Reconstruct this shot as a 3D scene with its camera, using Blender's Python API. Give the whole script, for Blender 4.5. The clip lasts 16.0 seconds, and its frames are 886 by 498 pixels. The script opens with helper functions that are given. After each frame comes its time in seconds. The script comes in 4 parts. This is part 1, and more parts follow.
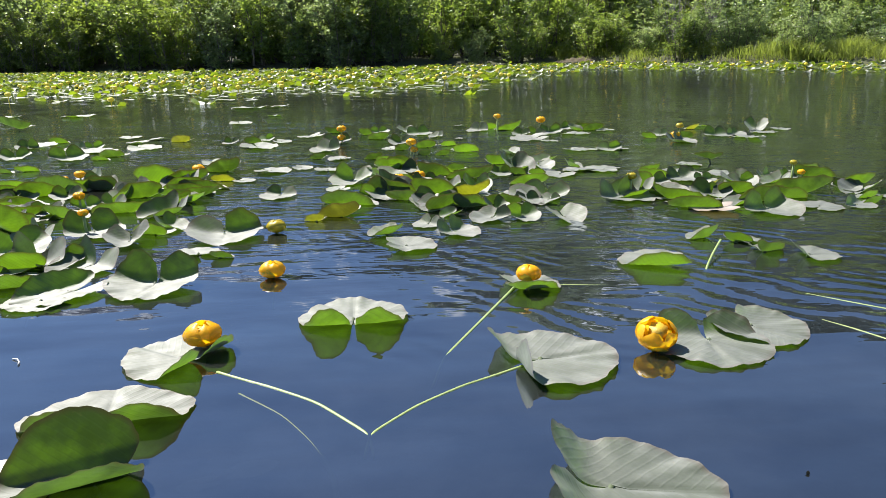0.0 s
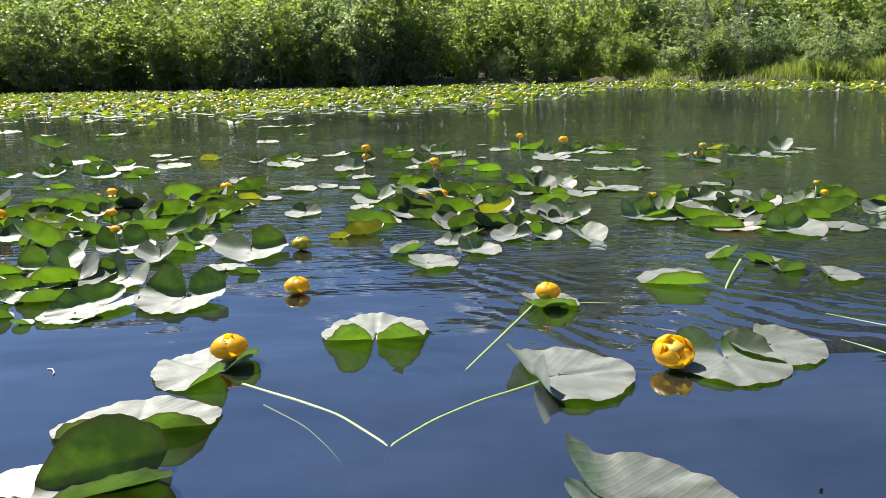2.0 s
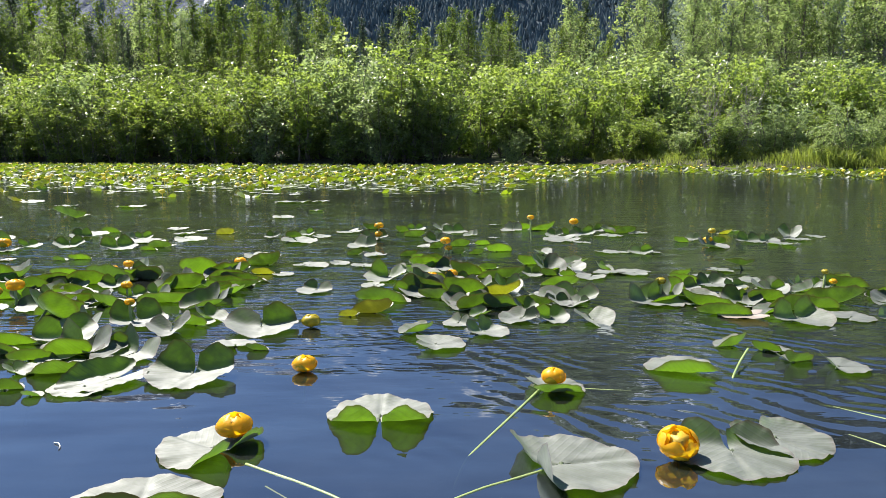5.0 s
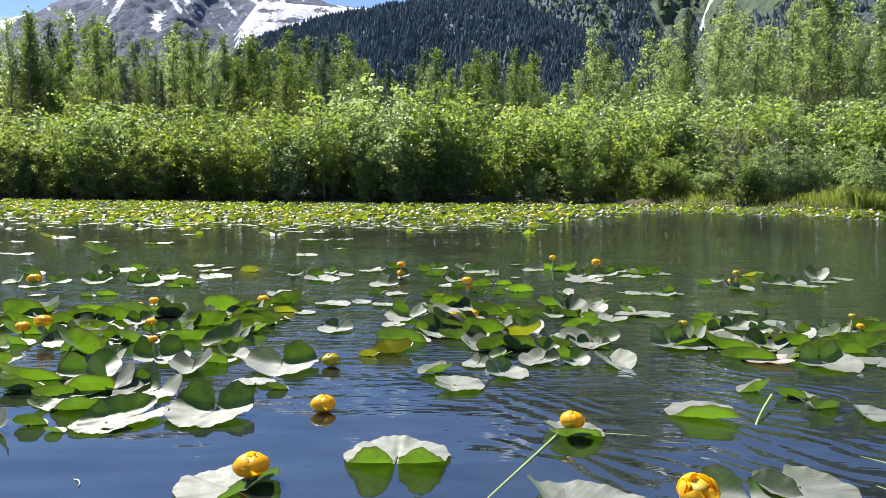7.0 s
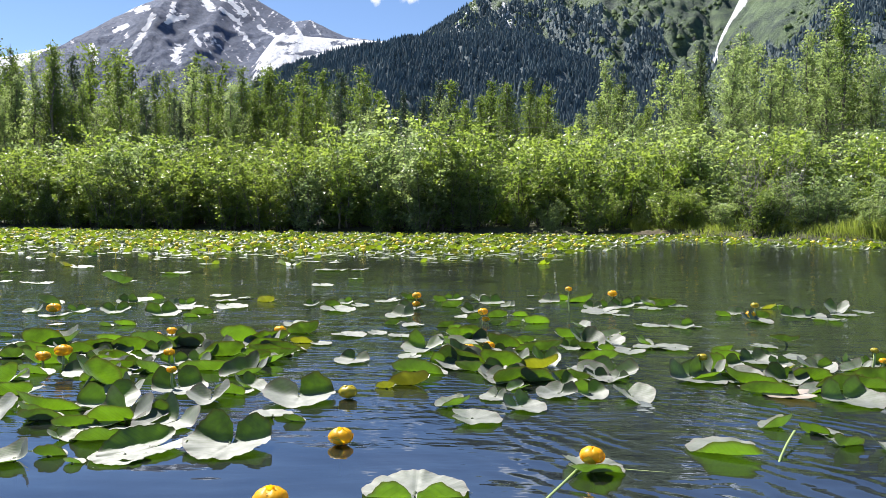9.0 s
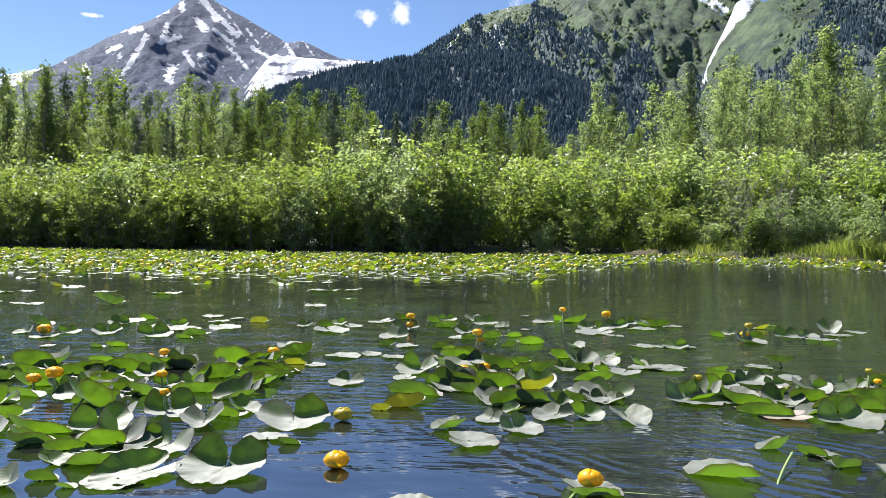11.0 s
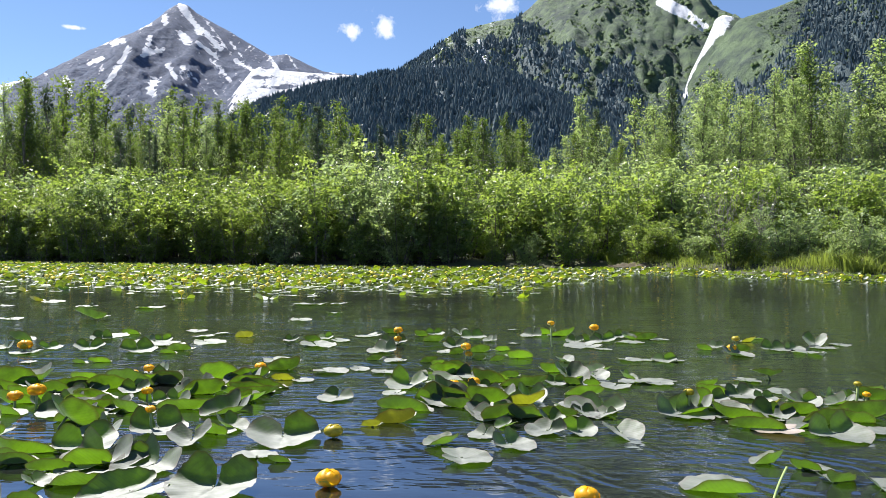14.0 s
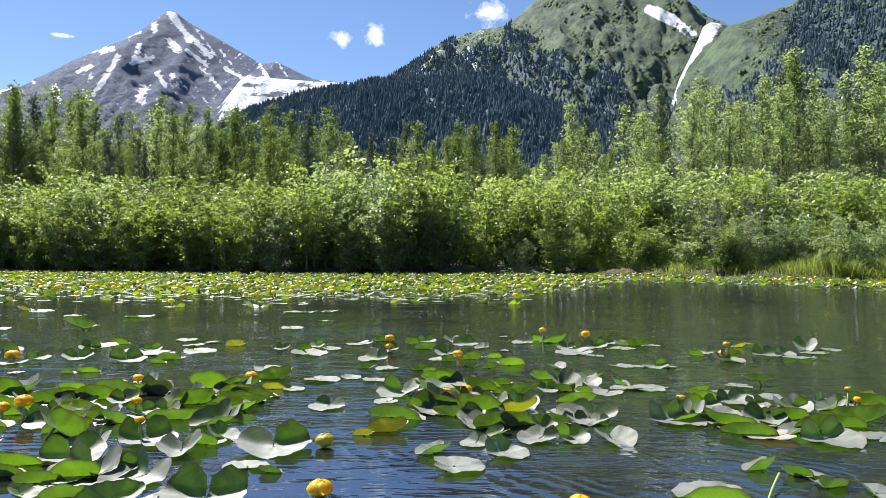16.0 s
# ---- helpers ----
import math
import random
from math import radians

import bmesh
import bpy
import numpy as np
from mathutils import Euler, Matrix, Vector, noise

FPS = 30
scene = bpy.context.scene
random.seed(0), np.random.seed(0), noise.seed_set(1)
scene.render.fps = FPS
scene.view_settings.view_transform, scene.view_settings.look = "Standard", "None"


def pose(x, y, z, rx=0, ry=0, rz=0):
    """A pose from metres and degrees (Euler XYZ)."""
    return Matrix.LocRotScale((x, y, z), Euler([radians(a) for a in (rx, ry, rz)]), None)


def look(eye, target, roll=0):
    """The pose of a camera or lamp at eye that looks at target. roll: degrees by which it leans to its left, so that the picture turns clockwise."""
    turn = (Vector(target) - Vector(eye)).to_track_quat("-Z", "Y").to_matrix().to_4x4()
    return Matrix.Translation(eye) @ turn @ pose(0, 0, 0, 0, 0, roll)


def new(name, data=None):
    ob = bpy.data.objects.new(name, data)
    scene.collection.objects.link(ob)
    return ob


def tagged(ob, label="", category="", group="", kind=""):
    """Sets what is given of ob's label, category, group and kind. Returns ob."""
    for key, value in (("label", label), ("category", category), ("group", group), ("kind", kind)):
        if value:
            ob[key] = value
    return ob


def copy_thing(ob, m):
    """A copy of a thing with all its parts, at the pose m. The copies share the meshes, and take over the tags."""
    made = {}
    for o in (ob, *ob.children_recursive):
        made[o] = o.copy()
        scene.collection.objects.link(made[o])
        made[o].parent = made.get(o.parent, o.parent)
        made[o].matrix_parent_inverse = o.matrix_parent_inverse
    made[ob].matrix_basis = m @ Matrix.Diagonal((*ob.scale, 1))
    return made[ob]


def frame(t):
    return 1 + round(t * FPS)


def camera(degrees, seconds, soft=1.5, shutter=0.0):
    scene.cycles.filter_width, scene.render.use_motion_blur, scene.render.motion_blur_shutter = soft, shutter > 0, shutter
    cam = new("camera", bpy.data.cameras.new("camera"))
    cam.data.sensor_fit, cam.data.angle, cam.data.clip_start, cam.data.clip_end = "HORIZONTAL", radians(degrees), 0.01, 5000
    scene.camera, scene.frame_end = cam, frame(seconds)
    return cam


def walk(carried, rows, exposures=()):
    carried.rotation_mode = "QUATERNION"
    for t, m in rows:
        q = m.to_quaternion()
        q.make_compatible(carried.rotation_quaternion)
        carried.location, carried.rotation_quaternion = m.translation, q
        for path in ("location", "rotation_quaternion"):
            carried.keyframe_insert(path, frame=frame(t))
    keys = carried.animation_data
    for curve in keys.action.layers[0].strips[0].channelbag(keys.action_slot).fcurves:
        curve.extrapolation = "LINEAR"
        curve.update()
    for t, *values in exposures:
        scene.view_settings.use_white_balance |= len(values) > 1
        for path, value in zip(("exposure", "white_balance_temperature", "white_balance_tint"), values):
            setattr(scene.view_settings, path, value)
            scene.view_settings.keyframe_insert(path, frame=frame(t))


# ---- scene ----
cam = camera(63.15, 16.0, soft=0.5)
walk(cam, [
    (0.0, pose(0.033, 0.069, 0.681, 74.625, 1.196, -3.479)),
    (0.5, pose(0.035, 0.060, 0.680, 74.637, 1.102, -3.234)),
    (1.0, pose(0.037, 0.053, 0.680, 74.815, 1.255, -2.795)),
    (1.5, pose(0.040, 0.043, 0.683, 75.207, 1.326, -2.206)),
    (2.0, pose(0.039, 0.028, 0.689, 76.123, 1.275, -1.575)),
    (2.5, pose(0.040, 0.015, 0.697, 77.389, 1.067, -1.035)),
    (3.0, pose(0.037, 0.012, 0.700, 78.498, 0.608, -0.763)),
    (3.5, pose(0.039, 0.008, 0.704, 79.396, 0.199, -0.774)),
    (4.0, pose(0.040, 0.002, 0.709, 80.344, -0.094, -0.789)),
    (6.5, pose(0.064, -0.013, 0.725, 84.507, 0.206, 0.882)),
    (7.0, pose(0.063, -0.019, 0.728, 85.195, -0.185, 1.500)),
    (7.5, pose(0.061, -0.026, 0.731, 85.871, -0.348, 2.024)),
    (8.0, pose(0.056, -0.030, 0.735, 86.516, -0.439, 2.342)),
    (8.5, pose(0.052, -0.031, 0.737, 87.083, -0.398, 2.470)),
    (9.0, pose(0.048, -0.028, 0.738, 87.557, -0.323, 2.613)),
    (11.5, pose(0.027, -0.027, 0.746, 89.576, -0.359, 1.754)),
    (12.0, pose(0.020, -0.029, 0.749, 90.029, -0.364, 1.550)),
    (12.5, pose(0.015, -0.026, 0.750, 90.232, -0.297, 1.393)),
    (13.0, pose(0.012, -0.023, 0.750, 90.289, -0.251, 1.114)),
    (13.5, pose(0.006, -0.014, 0.748, 90.247, -0.279, 0.858)),
    (14.0, pose(0.001, -0.008, 0.748, 90.167, -0.283, 0.710)),
    (14.5, pose(0.002, -0.011, 0.749, 90.198, -0.199, 0.586)),
    (15.0, pose(-0.000, -0.010, 0.750, 90.235, -0.169, 0.358)),
    (15.5, pose(0.000, -0.004, 0.751, 90.430, -0.050, 0.141)),
    (16.0, pose(0.000, 0.000, 0.750, 90.721, -0.000, -0.000)),
], [(0.0, 1.22, 6450, 15), (6.0, 1.2, 6400, 15), (16.0, 1.17, 6230, 14)])

# ---- light: a high summer sun ahead of the viewer, clear sky ----
SUN_TURN, SUN_HEIGHT = radians(-44), radians(53)
sun_way = Vector((math.sin(SUN_TURN) * math.cos(SUN_HEIGHT), math.cos(SUN_TURN) * math.cos(SUN_HEIGHT), math.sin(SUN_HEIGHT)))
sun_data = bpy.data.lights.new("sun", "SUN")
sun_data.energy, sun_data.angle, sun_data.color = 5.0, radians(0.6), (1.0, 0.95, 0.87)
sun = new("sun", sun_data)
sun.matrix_world = look(sun_way * 60, (0, 0, 0))


def node(tree, kind, **values):
    """A shader node with its sockets set or linked."""
    n = tree.nodes.new(kind)
    for key, value in values.items():
        key = key.replace("_", " ")
        if isinstance(value, bpy.types.NodeSocket):
            tree.links.new(value, n.inputs[key])
        else:
            n.inputs[key].default_value = value
    return n


def maths(tree, op, a, b=0.0, c=0.0, clamp=False):
    n = tree.nodes.new("ShaderNodeMath")
    n.operation, n.use_clamp = op, clamp
    for i, v in enumerate((a, b, c)):
        if isinstance(v, bpy.types.NodeSocket):
            tree.links.new(v, n.inputs[i])
        else:
            n.inputs[i].default_value = v
    return n.outputs[0]


def blend(tree, fac, a, b):
    n = tree.nodes.new("ShaderNodeMix")
    n.data_type = "RGBA"
    for i, v in ((0, fac), (6, a), (7, b)):
        if isinstance(v, bpy.types.NodeSocket):
            tree.links.new(v, n.inputs[i])
        else:
            n.inputs[i].default_value = v if i == 0 else (*v, 1)
    return n.outputs[2]


def ramp(tree, fac, *stops):
    n = tree.nodes.new("ShaderNodeValToRGB")
    e = n.color_ramp.elements
    while len(e) < len(stops):
        e.new(0.5)
    for el, (p, c) in zip(e, stops):
        el.position, el.color = p, (*c, 1)
    tree.links.new(fac, n.inputs[0])
    return n.outputs[0]


def speckle(tree, scale, detail=4.0, rough=0.55, vector=None, stretch=None):
    n = node(tree, "ShaderNodeTexNoise", Scale=scale, Detail=detail, Roughness=rough)
    v = vector or tree.nodes.new("ShaderNodeTexCoord").outputs["Object"]
    if stretch:
        m = node(tree, "ShaderNodeMapping", Vector=v, Scale=stretch)
        v = m.outputs[0]
    tree.links.new(v, n.inputs["Vector"])
    return n.outputs["Fac"]


def bumped(tree, height, strength, distance):
    return node(tree, "ShaderNodeBump", Height=height, Strength=strength, Distance=distance).outputs[0]


def material(name):
    m = bpy.data.materials.new(name)
    m.use_nodes = True
    t = m.node_tree
    t.nodes.clear()
    out = t.nodes.new("ShaderNodeOutputMaterial")
    return m, t, out.inputs[0]


def principled(t, colour, roughness, **more):
    return node(t, "ShaderNodeBsdfPrincipled", Base_Color=colour if isinstance(colour, bpy.types.NodeSocket) else (*colour, 1), Roughness=roughness, **more)


def attribute(t, name):
    n = t.nodes.new("ShaderNodeAttribute")
    n.attribute_name = name
    return n


# ---- sky with a few small fair-weather clouds low over the mountains ----
world = bpy.data.worlds.new("sky")
scene.world = world
world.use_nodes = True
wt = world.node_tree
sky = wt.nodes.new("ShaderNodeTexSky")
sky.sky_type, sky.sun_disc, sky.sun_elevation, sky.sun_rotation = "NISHITA", False, SUN_HEIGHT, SUN_TURN
sky.altitude, sky.air_density, sky.dust_density, sky.ozone_density = 900, 1.0, 0.0, 4.0
way = wt.nodes.new("ShaderNodeTexCoord").outputs["Generated"]
puffs = None
for cx, cz, wide, high in ((-0.141, 0.306, 0.020, 0.013), (-0.099, 0.311, 0.022, 0.020), (0.066, 0.342, 0.030, 0.022), (-0.53, 0.31, 0.014, 0.003)):
    middle = Vector((cx, 1, cz)).normalized()
    m = node(wt, "ShaderNodeMapping", Vector=way, Location=(-middle.x / wide, -middle.y / 0.2, -middle.z / high), Scale=(1 / wide, 5, 1 / high))
    far = wt.nodes.new("ShaderNodeVectorMath")
    far.operation = "LENGTH"
    wt.links.new(m.outputs[0], far.inputs[0])
    puff = maths(wt, "SUBTRACT", 1.0, far.outputs["Value"])
    puffs = maths(wt, "MAXIMUM", puffs, puff) if puffs else puff
curl = node(wt, "ShaderNodeTexNoise", Vector=way, Scale=55.0, Detail=6.0, Roughness=0.6).outputs["Fac"]
puffs = maths(wt, "ADD", puffs, maths(wt, "MULTIPLY", maths(wt, "SUBTRACT", curl, 0.52), 2.6))
cover = maths(wt, "MULTIPLY", maths(wt, "SUBTRACT", puffs, 0.15), 1.6, clamp=True)
air = node(wt, "ShaderNodeBackground", Color=blend(wt, maths(wt, "MULTIPLY", cover, 0.9), sky.outputs[0], (8.5, 8.8, 9.3)), Strength=0.062)
wt.links.new(air.outputs[0], wt.nodes["World Output"].inputs[0])


# ---- materials ----
def pad_material(name, dark, light, through_colour, thin, gloss, rim, island=False):
    m, t, out = material(name)
    uv = t.nodes.new("ShaderNodeUVMap").outputs[0]
    sep = node(t, "ShaderNodeSeparateXYZ", Vector=uv)
    u, v = sep.outputs[0], sep.outputs[1]
    # veins run out from the midrib, bowed towards the tip
    side = maths(t, "ABSOLUTE", v)
    run = maths(t, "SUBTRACT", u, maths(t, "MULTIPLY", side, 0.9))
    wob = speckle(t, 9.0, 2.0)
    stripe = maths(t, "SINE", maths(t, "ADD", maths(t, "MULTIPLY", run, 84.0), maths(t, "MULTIPLY", wob, 7.0)))
    vein = maths(t, "POWER", maths(t, "MULTIPLY_ADD", stripe, 0.5, 0.5), 6.0)
    mid = maths(t, "SUBTRACT", 1.0, maths(t, "MULTIPLY", side, 34.0), clamp=True)
    vein = maths(t, "MAXIMUM", maths(t, "MULTIPLY", vein, 0.55), mid)
    rnd = t.nodes.new("ShaderNodeNewGeometry").outputs["Random Per Island"] if island else t.nodes.new("ShaderNodeObjectInfo").outputs["Random"]
    tone = maths(t, "ADD", maths(t, "MULTIPLY", speckle(t, 11.0, 5.0), 0.8), maths(t, "MULTIPLY", rnd, 0.35))
    base = blend(t, maths(t, "SUBTRACT", tone, 0.2, clamp=True), dark, light)
    base = blend(t, maths(t, "MULTIPLY", vein, 0.10), base, tuple(min(1, c * 1.7 + 0.03) for c in light))
    spots = maths(t, "MULTIPLY", maths(t, "SUBTRACT", speckle(t, 45.0, 3.0), 0.68), 9.0, clamp=True)
    base = blend(t, maths(t, "MULTIPLY", spots, 0.55), base, (0.16, 0.10, 0.04))
    edge = attribute(t, "rim").outputs["Fac"]
    base = blend(t, maths(t, "MULTIPLY", edge, rim), base, (0.045, 0.030, 0.014))
    relief = maths(t, "ADD", vein, maths(t, "MULTIPLY", speckle(t, 70.0, 3.0), 0.5))
    nrm = bumped(t, relief, 0.17, 0.002)
    rough = maths(t, "MULTIPLY_ADD", speckle(t, 28.0, 4.0), 0.24, gloss)
    body = node(t, "ShaderNodeBsdfDiffuse", Color=base, Normal=nrm)
    patch = maths(t, "MULTIPLY_ADD", maths(t, "SUBTRACT", speckle(t, 14.0, 6.0, 0.6), 0.5), 2.2, maths(t, "MULTIPLY_ADD", rnd, 0.9, 0.05), clamp=True)
    glow = blend(t, patch, tuple(c * 0.4 for c in through_colour), tuple(c * 1.75 for c in through_colour))
    glow = blend(t, maths(t, "MULTIPLY", vein, 0.45), glow, tuple(c * 0.45 for c in through_colour))
    glow = blend(t, maths(t, "MULTIPLY", edge, rim * 0.8), glow, (0.05, 0.035, 0.006))
    trans = node(t, "ShaderNodeBsdfTranslucent", Color=glow, Normal=nrm)
    mix = node(t, "ShaderNodeMixShader", Fac=thin)
    t.links.new(body.outputs[0], mix.inputs[1])
    t.links.new(trans.outputs[0], mix.inputs[2])
    # a waxy skin
    facing = node(t, "ShaderNodeLayerWeight", Blend=0.5, Normal=nrm)
    graze = facing.outputs["Facing"]
    wax = node(t, "ShaderNodeBsdfGlossy", Color=(0.96, 0.98, 0.94, 1), Roughness=rough, Normal=nrm)
    skin = node(t, "ShaderNodeMixShader", Fac=maths(t, "MULTIPLY", maths(t, "MINIMUM", maths(t, "MULTIPLY_ADD", maths(t, "POWER", graze, 2.0), 0.36, 0.03), 0.20), maths(t, "MULTIPLY_ADD", speckle(t, 20.0, 4.0, 0.6), 0.9, 0.48)))
    t.links.new(mix.outputs[0], skin.inputs[1])
    t.links.new(wax.outputs[0], skin.inputs[2])
    t.links.new(skin.outputs[0], out)
    return m


PAD = pad_material("lily_pad_green", (0.012, 0.028, 0.011), (0.060, 0.088, 0.044), (0.094, 0.196, 0.003), 0.45, 0.60, 0.95)
PAD_BED = pad_material("lily_pad_bed", (0.012, 0.030, 0.008), (0.090, 0.125, 0.030), (0.190, 0.275, 0.006), 0.46, 0.46, 0.6, True)
PAD_YELLOW = pad_material("lily_pad_yellowing", (0.045, 0.060, 0.010), (0.11, 0.13, 0.022), (0.210, 0.235, 0.006), 0.45, 0.46, 0.9)
PAD_OLD = pad_material("lily_pad_bronze", (0.19, 0.14, 0.10), (0.36, 0.29, 0.23), (0.22, 0.18, 0.03), 0.25, 0.45, 0.7)


def plain(name, a, b, scale, roughness, bump=0.0, translucent=None, fac=0.3, island=False, **more):
    m, t, out = material(name)
    tone = maths(t, "MULTIPLY_ADD", maths(t, "SUBTRACT", speckle(t, scale, 6.0, 0.6), 0.5), 1.8, 0.5, clamp=True)
    if island:
        rnd = t.nodes.new("ShaderNodeNewGeometry").outputs["Random Per Island"]
        tone = maths(t, "MULTIPLY_ADD", rnd, 0.65, maths(t, "MULTIPLY", tone, 0.35))
    own = t.nodes.new("ShaderNodeObjectInfo").outputs["Random"]
    base = blend(t, tone, a, b)
    if island:
        base = blend(t, maths(t, "MULTIPLY", own, 0.45), base, tuple(c * 0.55 for c in a))
    if bump:
        more["Normal"] = bumped(t, speckle(t, scale * 6, 6.0), 0.6, bump)
    body = principled(t, base, roughness, **more)
    if translucent:
        trans = node(t, "ShaderNodeBsdfTranslucent", Color=blend(t, maths(t, "MULTIPLY_ADD", tone, 0.5, maths(t, "MULTIPLY", own, 0.5)), (translucent[0] * 0.45, translucent[1] * 0.52, translucent[2] * 0.75), tuple(c * 1.2 for c in translucent)))
        mix = node(t, "ShaderNodeMixShader", Fac=fac)
        t.links.new(body.outputs[0], mix.inputs[1])
        t.links.new(trans.outputs[0], mix.inputs[2])
        body = mix
    t.links.new(body.outputs[0], out)
    return m


PETAL = plain("petal_yellow", (0.87, 0.44, 0.003), (0.93, 0.55, 0.007), 26, 0.42, 0.0015, (1.0, 0.65, 0.005), 0.42)
SEPAL = plain("sepal_green_yellow", (0.30, 0.30, 0.02), (0.62, 0.46, 0.02), 24, 0.4, 0.002, (0.5, 0.4, 0.02), 0.3)
BED_PETAL = plain("far_petals", (0.85, 0.62, 0.02), (0.92, 0.74, 0.06), 9, 0.5)
OVARY = plain("ovary", (0.45, 0.30, 0.02), (0.62, 0.42, 0.05), 60, 0.5, 0.002)
STALK = plain("stalk_green", (0.22, 0.29, 0.09), (0.32, 0.40, 0.15), 20, 0.45, 0.002)
STRAW = plain("straw_pale", (0.45, 0.44, 0.40), (0.62, 0.60, 0.54), 40, 0.6)
SUNK = plain("sunken_leaf", (0.05, 0.06, 0.06), (0.14, 0.15, 0.14), 18, 0.8)
STALK_DEEP = plain("stalk_murky", (0.05, 0.075, 0.035), (0.09, 0.12, 0.055), 14, 0.7)
ALDER = plain("alder_leaves", (0.012, 0.032, 0.020), (0.095, 0.155, 0.042), 0.8, 0.34, 0, (0.60, 0.78, 0.10), 0.40, True, Specular_IOR_Level=0.55)
# darker copy of ALDER, mostly for the left bank: its backlit shade is in the colour
ALDER_SHADED = plain("shaded_alder_leaves", (0.010, 0.028, 0.019), (0.080, 0.130, 0.040), 0.8, 0.34, 0, (0.46, 0.61, 0.065), 0.39, True, Specular_IOR_Level=0.55)
WILLOW = plain("willow_leaves", (0.036, 0.062, 0.036), (0.130, 0.175, 0.085), 0.8, 0.36, 0, (0.64, 0.80, 0.21), 0.42, True, Specular_IOR_Level=0.6)
POPLAR = plain("cottonwood_leaves", (0.044, 0.072, 0.034), (0.250, 0.305, 0.135), 0.5, 0.45, 0, (0.60, 0.77, 0.19), 0.40, True, Specular_IOR_Level=0.5)
NEEDLE = plain("spruce_needles", (0.030, 0.056, 0.030), (0.065, 0.100, 0.050), 0.6, 0.5, 0, (0.16, 0.24, 0.08), 0.25, True)
POPLAR_DEEP = plain("deep_green_leaves", (0.024, 0.046, 0.012), (0.110, 0.150, 0.036), 0.5, 0.45, 0, (0.29, 0.42, 0.045), 0.38, True, Specular_IOR_Level=0.5)
BARK = plain("bark_grey", (0.06, 0.05, 0.04), (0.22, 0.20, 0.17), 6, 0.85, 0.01)
DEADWOOD = plain("dead_twigs", (0.12, 0.11, 0.095), (0.27, 0.25, 0.23), 6, 0.8, 0.01)
GRASS = plain("sedge", (0.09, 0.13, 0.02), (0.30, 0.33, 0.08), 0.7, 0.5, 0, (0.45, 0.55, 0.07), 0.45, True)
BRUSH = plain("far_brush", (0.060, 0.110, 0.045), (0.150, 0.225, 0.075), 0.01, 0.9, 0, (0.14, 0.22, 0.07), 0.4, True)
EARTH = plain("bank_earth", (0.045, 0.038, 0.020), (0.11, 0.088, 0.046), 2.2, 0.95, 0.05)
# bluish, lifted colours that carry the distance haze over the far forest
HAZED_FLOOR = plain("hazed_forest_floor", (0.058, 0.086, 0.095), (0.074, 0.104, 0.110), 0.02, 0.95)
HAZED_FIR = plain("hazed_conifers", (0.110, 0.160, 0.178), (0.140, 0.196, 0.210), 0.02, 1.0, 0, (0.185, 0.265, 0.290), 0.5, True)


def ground_material():
    m, t, out = material("ground")
    tone = speckle(t, 0.6, 8.0, 0.6)
    base = ramp(t, tone, (0.3, (0.030, 0.028, 0.018)), (0.55, (0.055, 0.060, 0.025)), (0.75, (0.075, 0.095, 0.03)))
    body = principled(t, base, 0.95, Normal=bumped(t, speckle(t, 9.0, 6.0), 0.7, 0.04))
    t.links.new(body.outputs[0], out)
    return m


